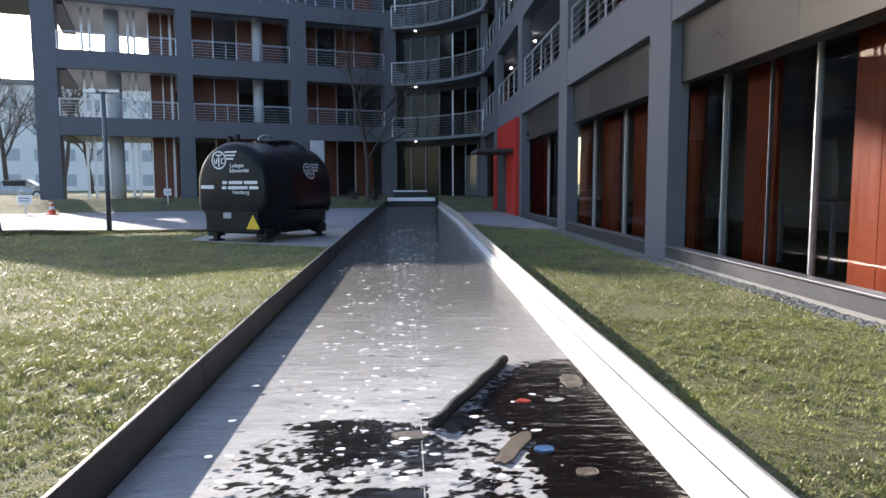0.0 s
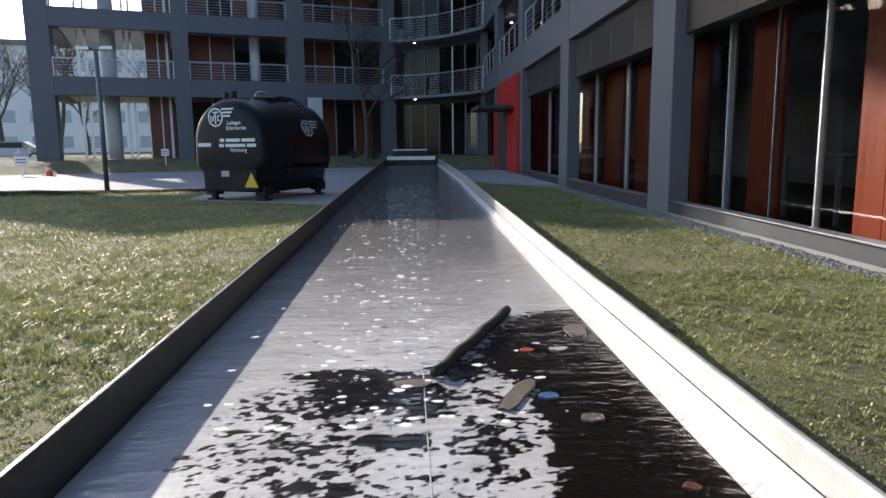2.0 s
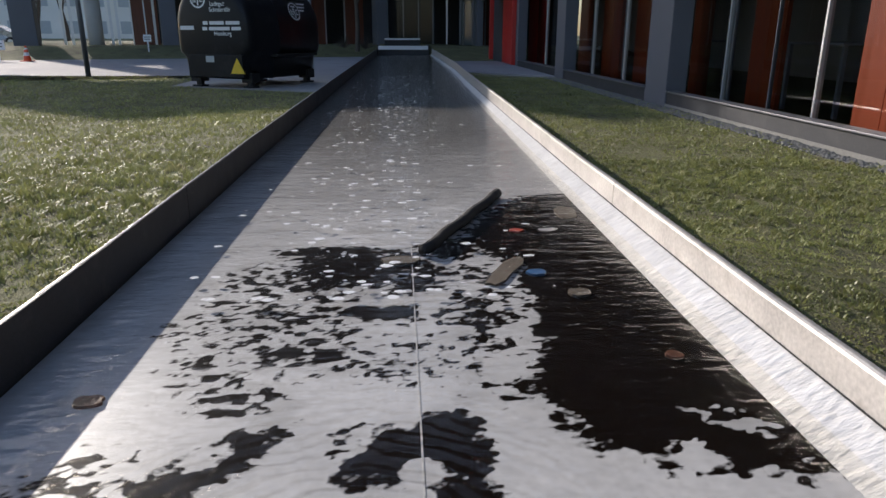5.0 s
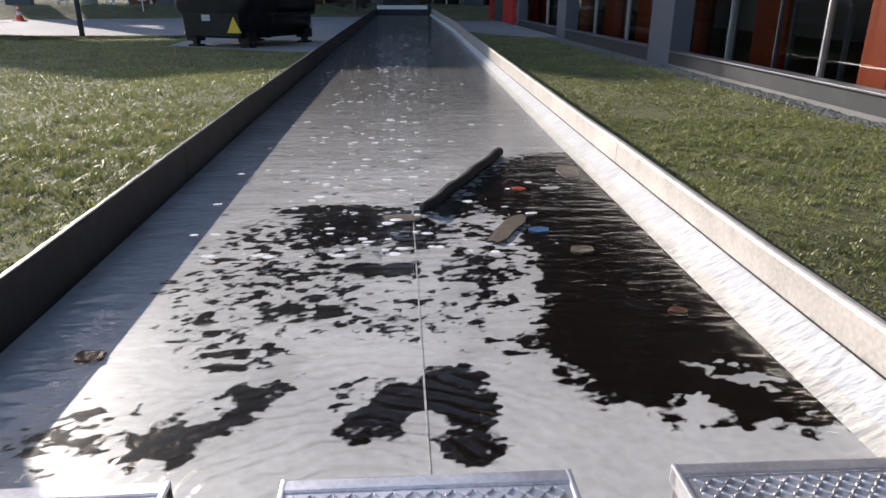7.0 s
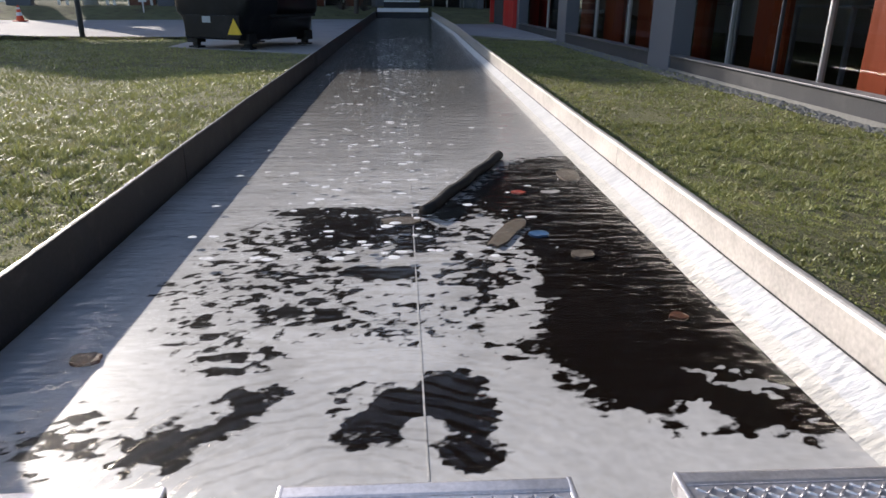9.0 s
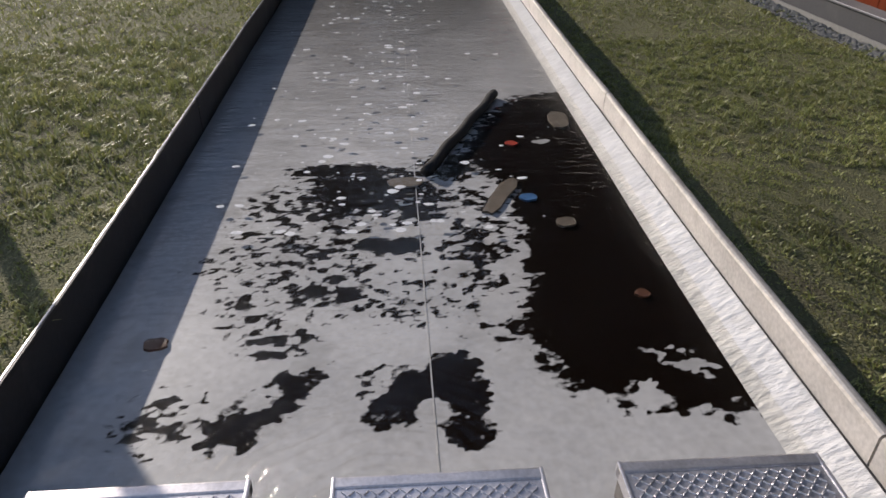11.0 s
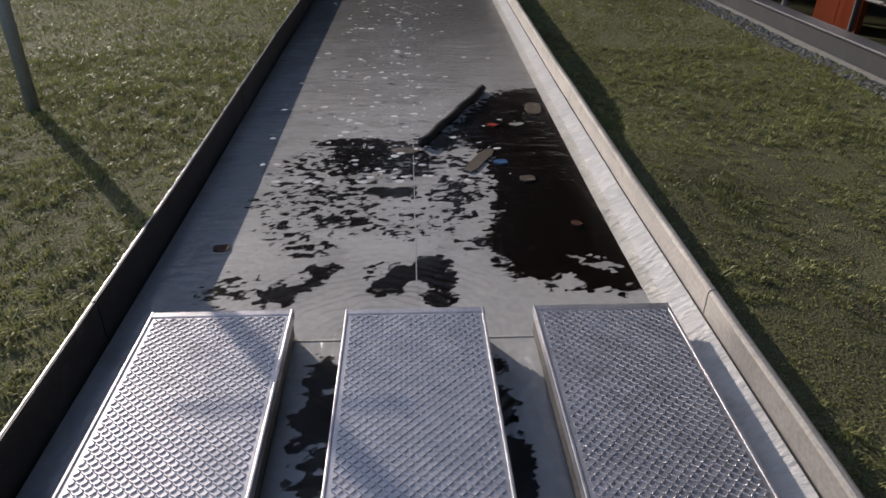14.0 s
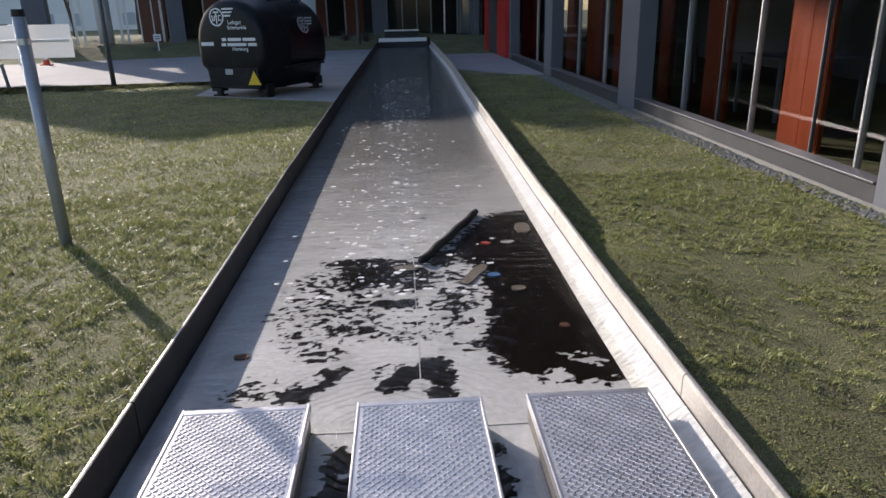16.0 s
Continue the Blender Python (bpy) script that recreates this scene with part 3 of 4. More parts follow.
log_pts = [Vector((0.10 + 0.46 * k / 14 + 0.006 * math.sin(k * 1.3), 2.84 + 1.08 * k / 14, FLOOR + 0.026)) for k in range(15)]
solid("branch", tube(log_pts, [0.027 + 0.004 * noise.noise((k * 0.9, 0, 0)) for k in range(15)]), M_stick, "black waterlogged branch lying in shallow water", "branch", smooth=True)


def flat_piece(name, x, y, w, ln, turn, mat, label, category, z=FLOOR + 0.008):
    bm = bmesh.new()
    rng = random.Random(name + str(x))
    ring = []
    for k in range(12):
        a = k / 12 * math.tau
        r = 1 / max(abs(math.cos(a)), abs(math.sin(a))) ** 0.95
        ring.append((math.cos(a) * r * w / 2 * rng.uniform(0.85, 1.08), math.sin(a) * r * ln / 2 * rng.uniform(0.9, 1.08)))
    f = bm.faces.new([bm.verts.new((u, v, rng.uniform(0, 0.004))) for u, v in ring])
    g = bmesh.ops.extrude_face_region(bm, geom=[f])
    for e in g["geom"]:
        if isinstance(e, bmesh.types.BMVert):
            e.co.z -= 0.009
    bmesh.ops.recalc_face_normals(bm, faces=list(bm.faces))
    ob = solid(name, bm, mat, label, category)
    ob.matrix_basis = pose(x, y, z, 0, 0, turn)


flat_piece("wooden_board", 0.41, 2.62, 0.075, 0.36, -27, M_board, "weathered pale board sunk in dark algae", "board")
flat_piece("stone_slab", 0.86, 3.52, 0.11, 0.24, -6, M_board, "flat pale stone lying on dark algae", "stone")
flat_piece("stone_slab", 0.0, 2.77, 0.16, 0.09, 4, M_board, "flat pale stone at the end of the branch", "stone")
flat_piece("stone_slab", 0.64, 2.37, 0.08, 0.07, 12, M_board, "small pale stone on dark algae", "stone")
flat_piece("leaf", -0.78, 1.68, 0.07, 0.055, 10, M_leaf, "brown dead leaf under the water", "leaf")
flat_piece("leaf", 0.79, 1.86, 0.05, 0.045, 30, M_leaf, "brown dead leaf on the algae", "leaf")
flat_piece("plastic_wrapper", 0.53, 2.6, 0.07, 0.06, 20, M_blue, "blue plastic wrapper under the water", "litter")
flat_piece("plastic_wrapper", 0.55, 3.2, 0.055, 0.06, 50, M_redbit, "red plastic scrap under the water", "litter")


# ---- office building along the right side ----
FACE = 3.8
LEVELS = [(3.3, 4.15), (6.45, 7.3), (9.58, 10.43), (12.72, 13.55), (15.6, 16.3)]
COLS = [(-10.0, -9.1), (-3.5, -2.6), (3.05, 3.95), (9.95, 10.82), (16.45, 17.35), (23.0, 23.9), (29.4, 30.2), (35.3, 36.0)]


def railing(parent, pts, z, high=0.95, bars=6, step=1.25):
    """Steel railing along a line of plan points: a handrail with its posts and bars as pieces."""
    top = part("railing", tube([Vector((*p, z + high)) for p in pts], [0.024] * len(pts), 8), M_rail, parent, "brushed steel balcony railing")
    for k in range(bars):
        zz = z + 0.10 + (high - 0.16) * k / (bars - 1)
        part("bar", tube([Vector((*p, zz)) for p in pts], [0.009] * len(pts), 6), M_rail, top)
    for a, b in zip(pts, pts[1:]):
        d = (Vector(b) - Vector(a)).length
        n = max(1, round(d / step))
        for k in range(n + 1):
            p = Vector(a).lerp(Vector(b), k / n)
            part("post", box(p.x - 0.02, p.x + 0.02, p.y - 0.02, p.y + 0.02, z, z + high), M_rail, top)
    return top


def pane(parent, x0, x1, y0, y1, z0, z1):
    bm = bmesh.new()
    c = [(x0, y1, z0), (x0, y0, z0), (x0, y0, z1), (x0, y1, z1)] if y1 - y0 > x1 - x0 else [(x0, y0, z0), (x1, y0, z0), (x1, y0, z1), (x0, y0, z1)]
    bm.faces.new([bm.verts.new(v) for v in c])
    ob = part("pane", bm, M_pane, parent)
    ob.visible_shadow = False
    return ob


right = thing("office_building", "grey-blue concrete framed office building with glazed ground floor and orange panels", "building")
me_col = mesh_of("column", box(FACE, FACE + 0.30, 0, 0.88, -0.4, 16.3, None, 0.015), M_paint)
for a, b in COLS:
    same_part("column", me_col, right, pose(0, a, 0))
for z0, z1 in LEVELS:
    part("beam", box(FACE + 0.012, FACE + 0.42, -10, 36.0, z0, z1, None, 0.012), M_paint, right)
    part("floor_slab", box(FACE + 0.43, 14, -10, 36.5, z0 + 0.25, z1 - 0.05), M_soffit, right, "pale soffit slab")
part("ground_slab", box(FACE + 0.31, 14, -10, 36.5, -0.4, -0.155), M_carpet, right)
part("back_wall", box(10.0, 10.3, -10, 36.5, -0.154, 3.5), M_room, right)
part("end_wall", box(4.7, 14, -10.4, -10.05, 0.031, 15.5), M_paint, right)
for z0, z1 in LEVELS[:-1]:
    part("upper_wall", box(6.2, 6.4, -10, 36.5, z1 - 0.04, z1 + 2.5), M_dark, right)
part("roof", box(FACE - 0.1, 14, -10.2, 36.6, 16.31, 16.5), M_roof, right)
# the glazing stands back behind the columns and runs on from bay to bay
GLASS = FACE + 0.70
me_mull = mesh_of("mullion", box(GLASS - 0.04, GLASS + 0.03, -0.017, 0.017, -0.15, 2.52, None, 0.006), M_rail)
me_thin = mesh_of("mullion", box(GLASS - 0.02, GLASS + 0.03, -0.009, 0.009, -0.15, 2.52, None, 0.003), M_post)
MULLIONS = [-7.4, -5.0, -2.6, -0.2, 2.4, 5.2, 7.4, 9.62, 11.9, 14.05, 16.4, 19.0, 20.0, 21.8]
for a, b in zip([-10.0] + MULLIONS, MULLIONS + [23.3]):
    pane(right, GLASS, GLASS + 0.012, a, b, -0.14, 2.50)
for y in MULLIONS:
    same_part("mullion", me_mull, right, pose(0, y, 0))
for y in (6.04, 8.40, 9.5, 14.2, 16.55):
    same_part("mullion", me_thin, right, pose(0, y, 0))
part("transom", box(GLASS - 0.04, GLASS + 0.03, -10, 23.3, 2.505, 2.56), M_post, right)
part("soffit", box(FACE + 0.305, 9.9, -10, 23.3, 2.56, 2.62), M_bulk, right, "dull metal soffit behind the fascia")
BAYS = [(-9.1, -3.5), (-2.6, 3.05), (3.95, 9.95), (10.82, 16.45), (17.35, 23.0), (30.2, 35.3)]
for a, b in BAYS:
    n = 4
    for k in range(n):
        u0, u1 = a + (b - a) * k / n, a + (b - a) * (k + 1) / n
        part("bulkhead", box(FACE + 0.17, FACE + 0.30, u0 + 0.003, u1 - 0.003, 2.43, 3.55, None, 0.004), M_bulk, right, "brushed metal fascia panel over the glazing")
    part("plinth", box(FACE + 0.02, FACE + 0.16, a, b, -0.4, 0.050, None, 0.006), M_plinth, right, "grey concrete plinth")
    part("sill", box(FACE - 0.012, FACE + 0.17, a, b, 0.051, 0.072, None, 0.005), M_sill, right, "pale metal sill")
# orange wooden panels behind the glass
for y0, y1 in ((-3.4, -2.2), (0.9, 1.9), (6.1, 6.93), (8.44, 9.2), (10.55, 11.1), (12.8, 13.85), (14.75, 16.1), (16.85, 18.2), (22.3, 25.5)):
    x, mt = GLASS + 0.10, M_red if y0 > 19 else M_wood
    part("wood_panel", box(x, x + 0.06, y0, y1, -0.15, 2.54, None, 0.004), mt, right, "red panel" if y0 > 19 else "orange wooden panel")
    part("panel_leaf", box(x - 0.012, x - 0.001, y0 + 0.02, y0 + (y1 - y0) * 0.45, -0.12, 1.70, None, 0.003), mt, right)
    part("panel_leaf", box(x - 0.012, x - 0.001, y0 + (y1 - y0) * 0.45 + 0.008, y1 - 0.02, -0.12, 1.70, None, 0.003), mt, right)
for y, h in ((8.9, 0.75), (14.6, 0.74)):
    bm = box(5.2, 6.6, y - 0.7, y + 0.7, h - 0.03, h, None, 0.006)
    for u, v in ((5.3, -0.6), (5.3, 0.6), (6.5, -0.6), (6.5, 0.6)):
        box(u - 0.025, u + 0.025, y + v - 0.025, y + v + 0.025, -0.154, h - 0.031, bm)
    solid("table", bm, M_soffit, "pale office table behind the window glass", "table", "tables in the ground floor")
for lv, (z0, z1) in enumerate(LEVELS[:3]):
    for (a, b), (c, d) in zip(COLS[2:], COLS[3:]):
        if c < 9 or (lv and c < 16):
            continue
        railing(right, [(FACE + 0.1, b + 0.02), (FACE + 0.1, c - 0.02)], z1)
        pane(right, 5.6, 5.612, b, c, z1 + 0.05, z1 + 2.3)
        for k in range(1, 4):
            y = b + (c - b) * k / 4
            part("mullion", box(5.55, 5.66, y - 0.03, y + 0.03, z1, z1 + 2.3), M_rail, right)
        part("wood_panel", box(5.7, 5.75, b + 0.3, b + 2.0, z1, z1 + 2.3), M_wood_dark, right)
        part("downlight", rod((4.9, (b + c) / 2, z1 + 2.24), (4.9, (b + c) / 2, z1 + 2.30), 0.06, None, 12), M_lamp, right, "small lit ceiling lamp")
# red entrance portal with canopy
portal = thing("entrance_portal", "bright red entrance portal with a dark canopy", "entrance")
part("side_panel", box(3.66, 3.79, 23.35, 23.50, -0.16, 3.25, None, 0.006), M_red, portal)
part("header", box(3.70, 3.79, 23.51, 28.5, 2.35, 3.25, None, 0.006), M_red, portal)
part("side_panel", box(3.55, 3.79, 28.3, 28.5, -0.16, 2.34, None, 0.006), M_red, portal)
part("door_leaf", box(3.70, 3.76, 23.52, 25.8, -0.12, 2.33, None, 0.006), M_red, portal)
part("door_leaf", box(3.70, 3.76, 25.83, 28.28, -0.12, 2.33, None, 0.006), M_dark, portal, "dark glazed door leaf")
part("canopy", box(2.43, 3.68, 24.0, 26.6, 2.10, 2.22, None, 0.02), M_dark, portal, "dark flat canopy")

# ---- gravel strip beside the plinth ----
# lighter strip stands in for sunlight along the plinth's concrete foot
solid("edging", box(FACE - 0.018, FACE - 0.005, 3.0, 9.9, -0.3, -0.105), M_gravel, "pale strip for the sunlit concrete foot of the plinth", "edging", kind="structure")


def pebbles():
    rng = random.Random(5)
    ico = bmesh.new()
    bmesh.ops.create_icosphere(ico, subdivisions=1, radius=1.0)
    bv = np.array([v.co[:] for v in ico.verts])
    bf = np.array([[v.index for v in f.verts] for f in ico.faces])
    ico.free()
    vs, fs = [], []
    for k in range(5200):
        y = 2.5 + 14.3 * rng.random()
        x = FACE - 0.02 - 0.34 * rng.random() ** 0.8 * (0.55 + 0.45 * smooth01(4, 11, y))
        r = rng.uniform(0.010, 0.026)
        sc = np.array([r * rng.uniform(0.8, 1.3), r * rng.uniform(0.8, 1.3), r * 0.65])
        p = bv * sc * (1 + 0.15 * np.array([[rng.uniform(-1, 1)] for _ in range(len(bv))])) + np.array([x, y, ground_z(x, y) + 0.006])
        fs.append(bf + 12 * k)
        vs.append(p)
    me = bpy.data.meshes.new("gravel")
    me.from_pydata(np.concatenate(vs).tolist(), [], np.concatenate(fs).tolist())
    me.materials.append(M_gravel)
    tagged(new("gravel", me), "loose grey gravel strip along the plinth", "gravel", kind="stuff")


pebbles()

# ---- office building across the back, left part ----
BASE = 0.33
left_b = thing("office_building", "grey-blue framed office building with open galleries and steel railings", "building", pose(-16.3, 33.4, 0, 0, 0, 20.43))
LC = [(-0.92, 0.05, 1.6), (5.29, 6.02, 0.8), (10.87, 11.73, 0.8), (16.1, 16.75, 0.8)]
LL = [(3.35, 4.22), (6.47, 7.33), (9.6, 10.42)]
for a, b, d in LC:
    part("column", box(a, b, 0, d, -0.2, 10.55, None, 0.015), M_paint, left_b)
for k, (z0, z1) in enumerate(LL):
    part("beam", box(0.0, 17.0, 0.014, 0.45, z0, z1, None, 0.012), M_paint, left_b)
    part("floor_slab", box(0.3, 17.5, 0.46, 9.0, z0 + 0.2, z1 - 0.04), M_soffit, left_b, "pale slab soffit")
    part("edge_beam", box(-0.4, 0.29, 1.61, 9.0, z0 + 0.1, z1, None, 0.01), M_paint, left_b)
part("ground_slab", box(-0.9, 17.5, 0.3, 9, -0.2, BASE - 0.01), M_pad, left_b)
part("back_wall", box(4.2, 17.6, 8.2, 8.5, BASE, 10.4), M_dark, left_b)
floors = [BASE] + [z1 for z0, z1 in LL]
tops = [z0 + 0.2 for z0, z1 in LL] + [13.0]
for fi, (z0, z1) in enumerate(zip(floors, tops)):
    part("round_column", rod((2.35, 2.6, z0), (2.35, 2.6, z1), 0.36, None, 24), M_pale, left_b, "pale round concrete column", smooth=True)
    if fi:
        part("round_column", rod((9.43, 1.6, z0), (9.43, 1.6, z1), 0.28, None, 24), M_pale, left_b, "pale round concrete column", smooth=True)
    for u in (1.0, 1.35, 3.1, 3.4, 5.1):
        part("post", box(u - 0.06, u + 0.06, 2.3, 2.42, z0, z1), M_rail, left_b)
    rng = random.Random(fi * 7 + 3)
    for (a0, a, _), (c, _, _) in zip(LC, LC[1:]):
        s = a if a > 1 else 4.05
        cells = 4 if a > 1 else 2
        for k in range(cells):
            u0, u1 = s + (c - s) * k / cells, s + (c - s) * (k + 1) / cells
            what = rng.choice(["wood", "glass", "wood", "glass", "wood"]) if a > 1 else "wood"
            if what == "wood":
                part("wall_panel", box(u0, u1, 2.35, 2.45, z0, z1, None, 0.006), M_wood_dark, left_b, "dark orange wooden wall panel")
            else:
                pane(left_b, u0, u1, 2.38, 2.392, z0 + 0.05, z1)
            part("mullion", box(u0 - 0.03, u0 + 0.03, 2.30, 2.46, z0, z1), M_rail, left_b)
        if fi:
            railing(left_b, [(max(a, 0.06) + 0.02, 0.12), (c - 0.02, 0.12)], z0, 0.85, 6, 1.9)

# ---- curved corner between the two buildings ----
bow = thing("office_building", "curved glazed corner building with concave balconies and steel railings", "building")


def arc(u, off=0.0):
    a, c, b = Vector((-0.85, 39.0)), Vector((2.0, 38.5)), Vector((3.72, 34.6))
    p = a * (1 - u) ** 2 + c * (2 * u * (1 - u)) + b * u * u
    d = (c - a) * (2 * (1 - u)) + (b - c) * (2 * u)
    n = Vector((-d.y, d.x)).normalized()
    return p + n * off


def band(name, o0, o1, z0, z1, mat, label="", n=10, u0=0.0, u1=1.0):
    bm = bmesh.new()
    rings = []
    for k in range(n + 1):
        u = u0 + (u1 - u0) * k / n
        p, q = arc(u, o0), arc(u, o1)
        rings.append([bm.verts.new((*p, z0)), bm.verts.new((*p, z1)), bm.verts.new((*q, z1)), bm.verts.new((*q, z0))])
    for r, s in zip(rings, rings[1:]):
        for i in range(4):
            bm.faces.new((r[i], r[(i + 1) % 4], s[(i + 1) % 4], s[i]))
    bm.faces.new(rings[0])
    bm.faces.new(rings[-1])
    bmesh.ops.recalc_face_normals(bm, faces=list(bm.faces))
    return part(name, bm, mat, bow, label)


BL = [3.42, 6.45, 9.52, 12.6]
for z in BL:
    band("balcony_slab", 0.0, 5.0, z, z + 0.16, M_roof, "dark curved balcony slab edge")
    railing(bow, [tuple(arc(k / 8, 0.06)) for k in range(9)], z + 0.16, 1.1, 8, 1.0)
band("roof", -0.1, 5.2, 15.6, 15.9, M_roof)
band("ground_slab", 0.9, 5.0, -0.1, BASE, M_carpet)
for z0, z1 in zip([BASE] + [z + 0.16 for z in BL], BL + [15.6]):
    for k in range(8):
        p, q = arc(k / 8, 1.2), arc((k + 1) / 8, 1.2)
        bm = bmesh.new()
        bm.faces.new([bm.verts.new(v) for v in ((*p, z0 + 0.02), (*q, z0 + 0.02), (*q, z1 - 0.3), (*p, z1 - 0.3))])
        ob = part("pane", bm, M_pane, bow)
        ob.visible_shadow = False
    for k in range(9):
        p = arc(k / 8, 1.16)
        part("mullion", box(p.x - 0.035, p.x + 0.035, p.y - 0.035, p.y + 0.035, z0, z1), M_post if k % 4 else M_rail, bow)
    band("head_panel", 1.1, 1.3, z1 - 0.29, z1 - 0.01, M_dark)
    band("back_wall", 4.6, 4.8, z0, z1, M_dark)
    band("wood_panel", 1.5, 1.55, z0 + 0.02, z1 - 0.31, M_wood_dark, "brown wooden panel", 4, 0.80, 1.0)
    p = arc(0.2, 0.6)
    part("downlight", rod((p.x, p.y, z1 - 0.05), (p.x, p.y, z1 - 0.004), 0.06, None, 12), M_lamp, bow, "small lit ceiling lamp")
band("partition", 1.7, 1.76, BASE + 0.01, 2.6, M_room, "pale beige partition wall", 3, 0.56, 0.70)
p = arc(0.66, 1.6)
inner = thing("interior_door", "white framed inner door behind the corner glazing", "door", pose(p.x, p.y, BASE + 0.012, 0, 0, -45))
part("door_leaf", box(-0.40, 0.40, -0.02, 0.02, 0, 2.05, None, 0.005), M_soffit, inner)
part("door_frame", box(-0.47, -0.405, -0.03, 0.03, 0, 2.12), M_white, inner)
part("door_frame", box(0.405, 0.47, -0.03, 0.03, 0, 2.12), M_white, inner)

# ---- unseen storeys added past the corner, above the view, to shape the shadows ----
bm = bmesh.new()
# outline set so that its shadow edge falls right on lawn and basin
SHADE_OUTLINE = [(-19, 9.2), (-19, 9.95), (-6.9, 9.95), (-6.1, 10.9), (-5.4, 11.85), (-4.4, 11.85), (-0.95, 11.95), (-0.85, 12.45), (0.35, 12.45), (0.36, 11.8), (17.5, 11.8), (17.5, 10.56), (-5.0, 10.56), (-6.0, 9.2)]
f = bm.faces.new([bm.verts.new((u, 4.0, z)) for u, z in SHADE_OUTLINE])
r = bmesh.ops.extrude_face_region(bm, geom=[f])
for g in r["geom"]:
    if isinstance(g, bmesh.types.BMVert):
        g.co.y += 5.0
bmesh.ops.recalc_face_normals(bm, faces=list(bm.faces))
part("shade_block", bm, M_paint, left_b)
part("shade_block", box(0.9, 17.5, 4.4, 9.0, 11.81, 16.59), M_paint, left_b)
# added support for the raised blocks; sun passes through the slot below them
part("column", box(-18.9, -18.5, 6.0, 6.4, 9.96, 17.6), M_paint, left_b)
part("shade_block", box(-6.0, 17.5, 4.0, 9.0, 16.6, 23.0), M_paint, left_b)
part("shade_block", box(-19, -6.01, 4.0, 9.0, 17.6, 23.0), M_paint, left_b)
part("shade_block_roof", box(-19.2, 17.7, 3.8, 9.3, 23.01, 23.2), M_roof, left_b)
part("rear_wall", box(-8, 9, 45.5, 45.9, -0.2, 15.5), M_dark, bow)

# ---- black tank on feet ----
TANK = pose(-2.93, 14.66, -0.136, 0, 0, -26)
tank = thing("storage_tank", "black riveted cargo tank with white lettering on short feet", "tank", TANK)


def tank_profile(s, ox=0.0):
    pts = [(-0.66, 0.16), (0.66, 0.16), (0.72, 0.50), (0.74, 0.54), (0.84, 0.62), (0.87, 0.75)]
    pts += [(0.87 * math.cos(a), 1.10 + 0.87 * math.sin(a)) for a in [math.pi * k / 20 for k in range(0, 21)]]
    pts += [(-0.87, 0.75), (-0.84, 0.62), (-0.74, 0.54), (-0.72, 0.50)]
    return [(x * s, 1.0 + (z - 1.0) * s) for x, z in pts]


bm = bmesh.new()
rings = []
for y, s in ((-1.20, 0.80), (-1.185, 0.88), (-1.14, 0.945), (-1.06, 0.985), (-0.97, 1.0), (-0.35, 1.0), (-0.34, 1.012), (-0.30, 1.012), (-0.29, 1.0), (0.97, 1.0), (1.06, 0.985), (1.14, 0.945), (1.2, 0.85)):
    rings.append([bm.verts.new((x, y, z)) for x, z in tank_profile(s)])
for r, s in zip(rings, rings[1:]):
    for i in range(len(r)):
        bm.faces.new((r[i], r[(i + 1) % len(r)], s[(i + 1) % len(r)], s[i]))
bm.faces.new(rings[0])
bm.faces.new(rings[-1])
bmesh.ops.recalc_face_normals(bm, faces=list(bm.faces))
part("tank_body", bm, M_tank, tank, "glossy black tank shell", smooth=True)
for x in (-0.60, 0.60):
    for y in (-0.92, 0.95):
        bm = box(x - 0.11, x + 0.11, y - 0.11, y + 0.11, 0.0, 0.035, None, 0.008)
        rod((x, y, 0.035), (x, y, 0.10), 0.075, None, 12, bm)
        box(x - 0.12, x + 0.12, y - 0.12, y + 0.12, 0.10, 0.28, bm, 0.01)
        part("foot", bm, M_rubber, tank)
part("frame_bar", box(-0.92, -0.745, -0.5, 0.9, 0.56, 0.61, None, 0.006), M_rubber, tank)
part("frame_bar", box(0.745, 0.92, -0.5, 0.9, 0.56, 0.61, None, 0.006), M_rubber, tank)
hatch = part("hatch", rod((0.05, -0.1, 1.93), (0.05, -0.1, 2.01), 0.26, 0.25, 24), M_tank, tank, "round filler hatch")
part("hatch_lid", rod((0.05, -0.1, 2.011), (0.05, -0.1, 2.06), 0.28, 0.14, 24), M_tank, hatch)
bm = bmesh.new()
prev = None
for k in range(9):
    a = math.pi * k / 8
    p = (0.05 + 0.02 * k / 8, -0.1 + 0.28 * math.cos(a), 2.03 + 0.11 * math.sin(a))
    if prev:
        rod(prev, p, 0.014, None, 6, bm)
    prev = p
part("hatch_clamp", bm, M_rail, hatch)
for x, y in ((-0.25, -0.85), (-0.10, -0.80)):
    z = 1.10 + math.sqrt(0.87 ** 2 - x * x)
    v = part("valve", rod((x, y, z - 0.05), (x, y, z + 0.12), 0.05, None, 12), M_rubber, tank)
    part("valve_cap", rod((x, y, z + 0.121), (x, y, z + 0.15), 0.058, None, 12), M_tank, v)
for s in (0.0, 0.16):
    bm = bmesh.new()
    prev = None
    for k in range(8):
        u = k / 7
        p = (0.12 + 0.30 * u, 0.1 + s + 0.55 * u, 2.02 + 0.06 * math.sin(u * math.pi) - 0.16 * u * u)
        if prev:
            rod(prev, p, 0.016, None, 6, bm)
        prev = p
    part("pipe", bm, M_tank, tank)
bm = bmesh.new()
rod((0.86, -0.15, 1.60), (0.86, 0.6, 1.60), 0.014, None, 6, bm)
part("grab_rail", bm, M_rubber, tank)


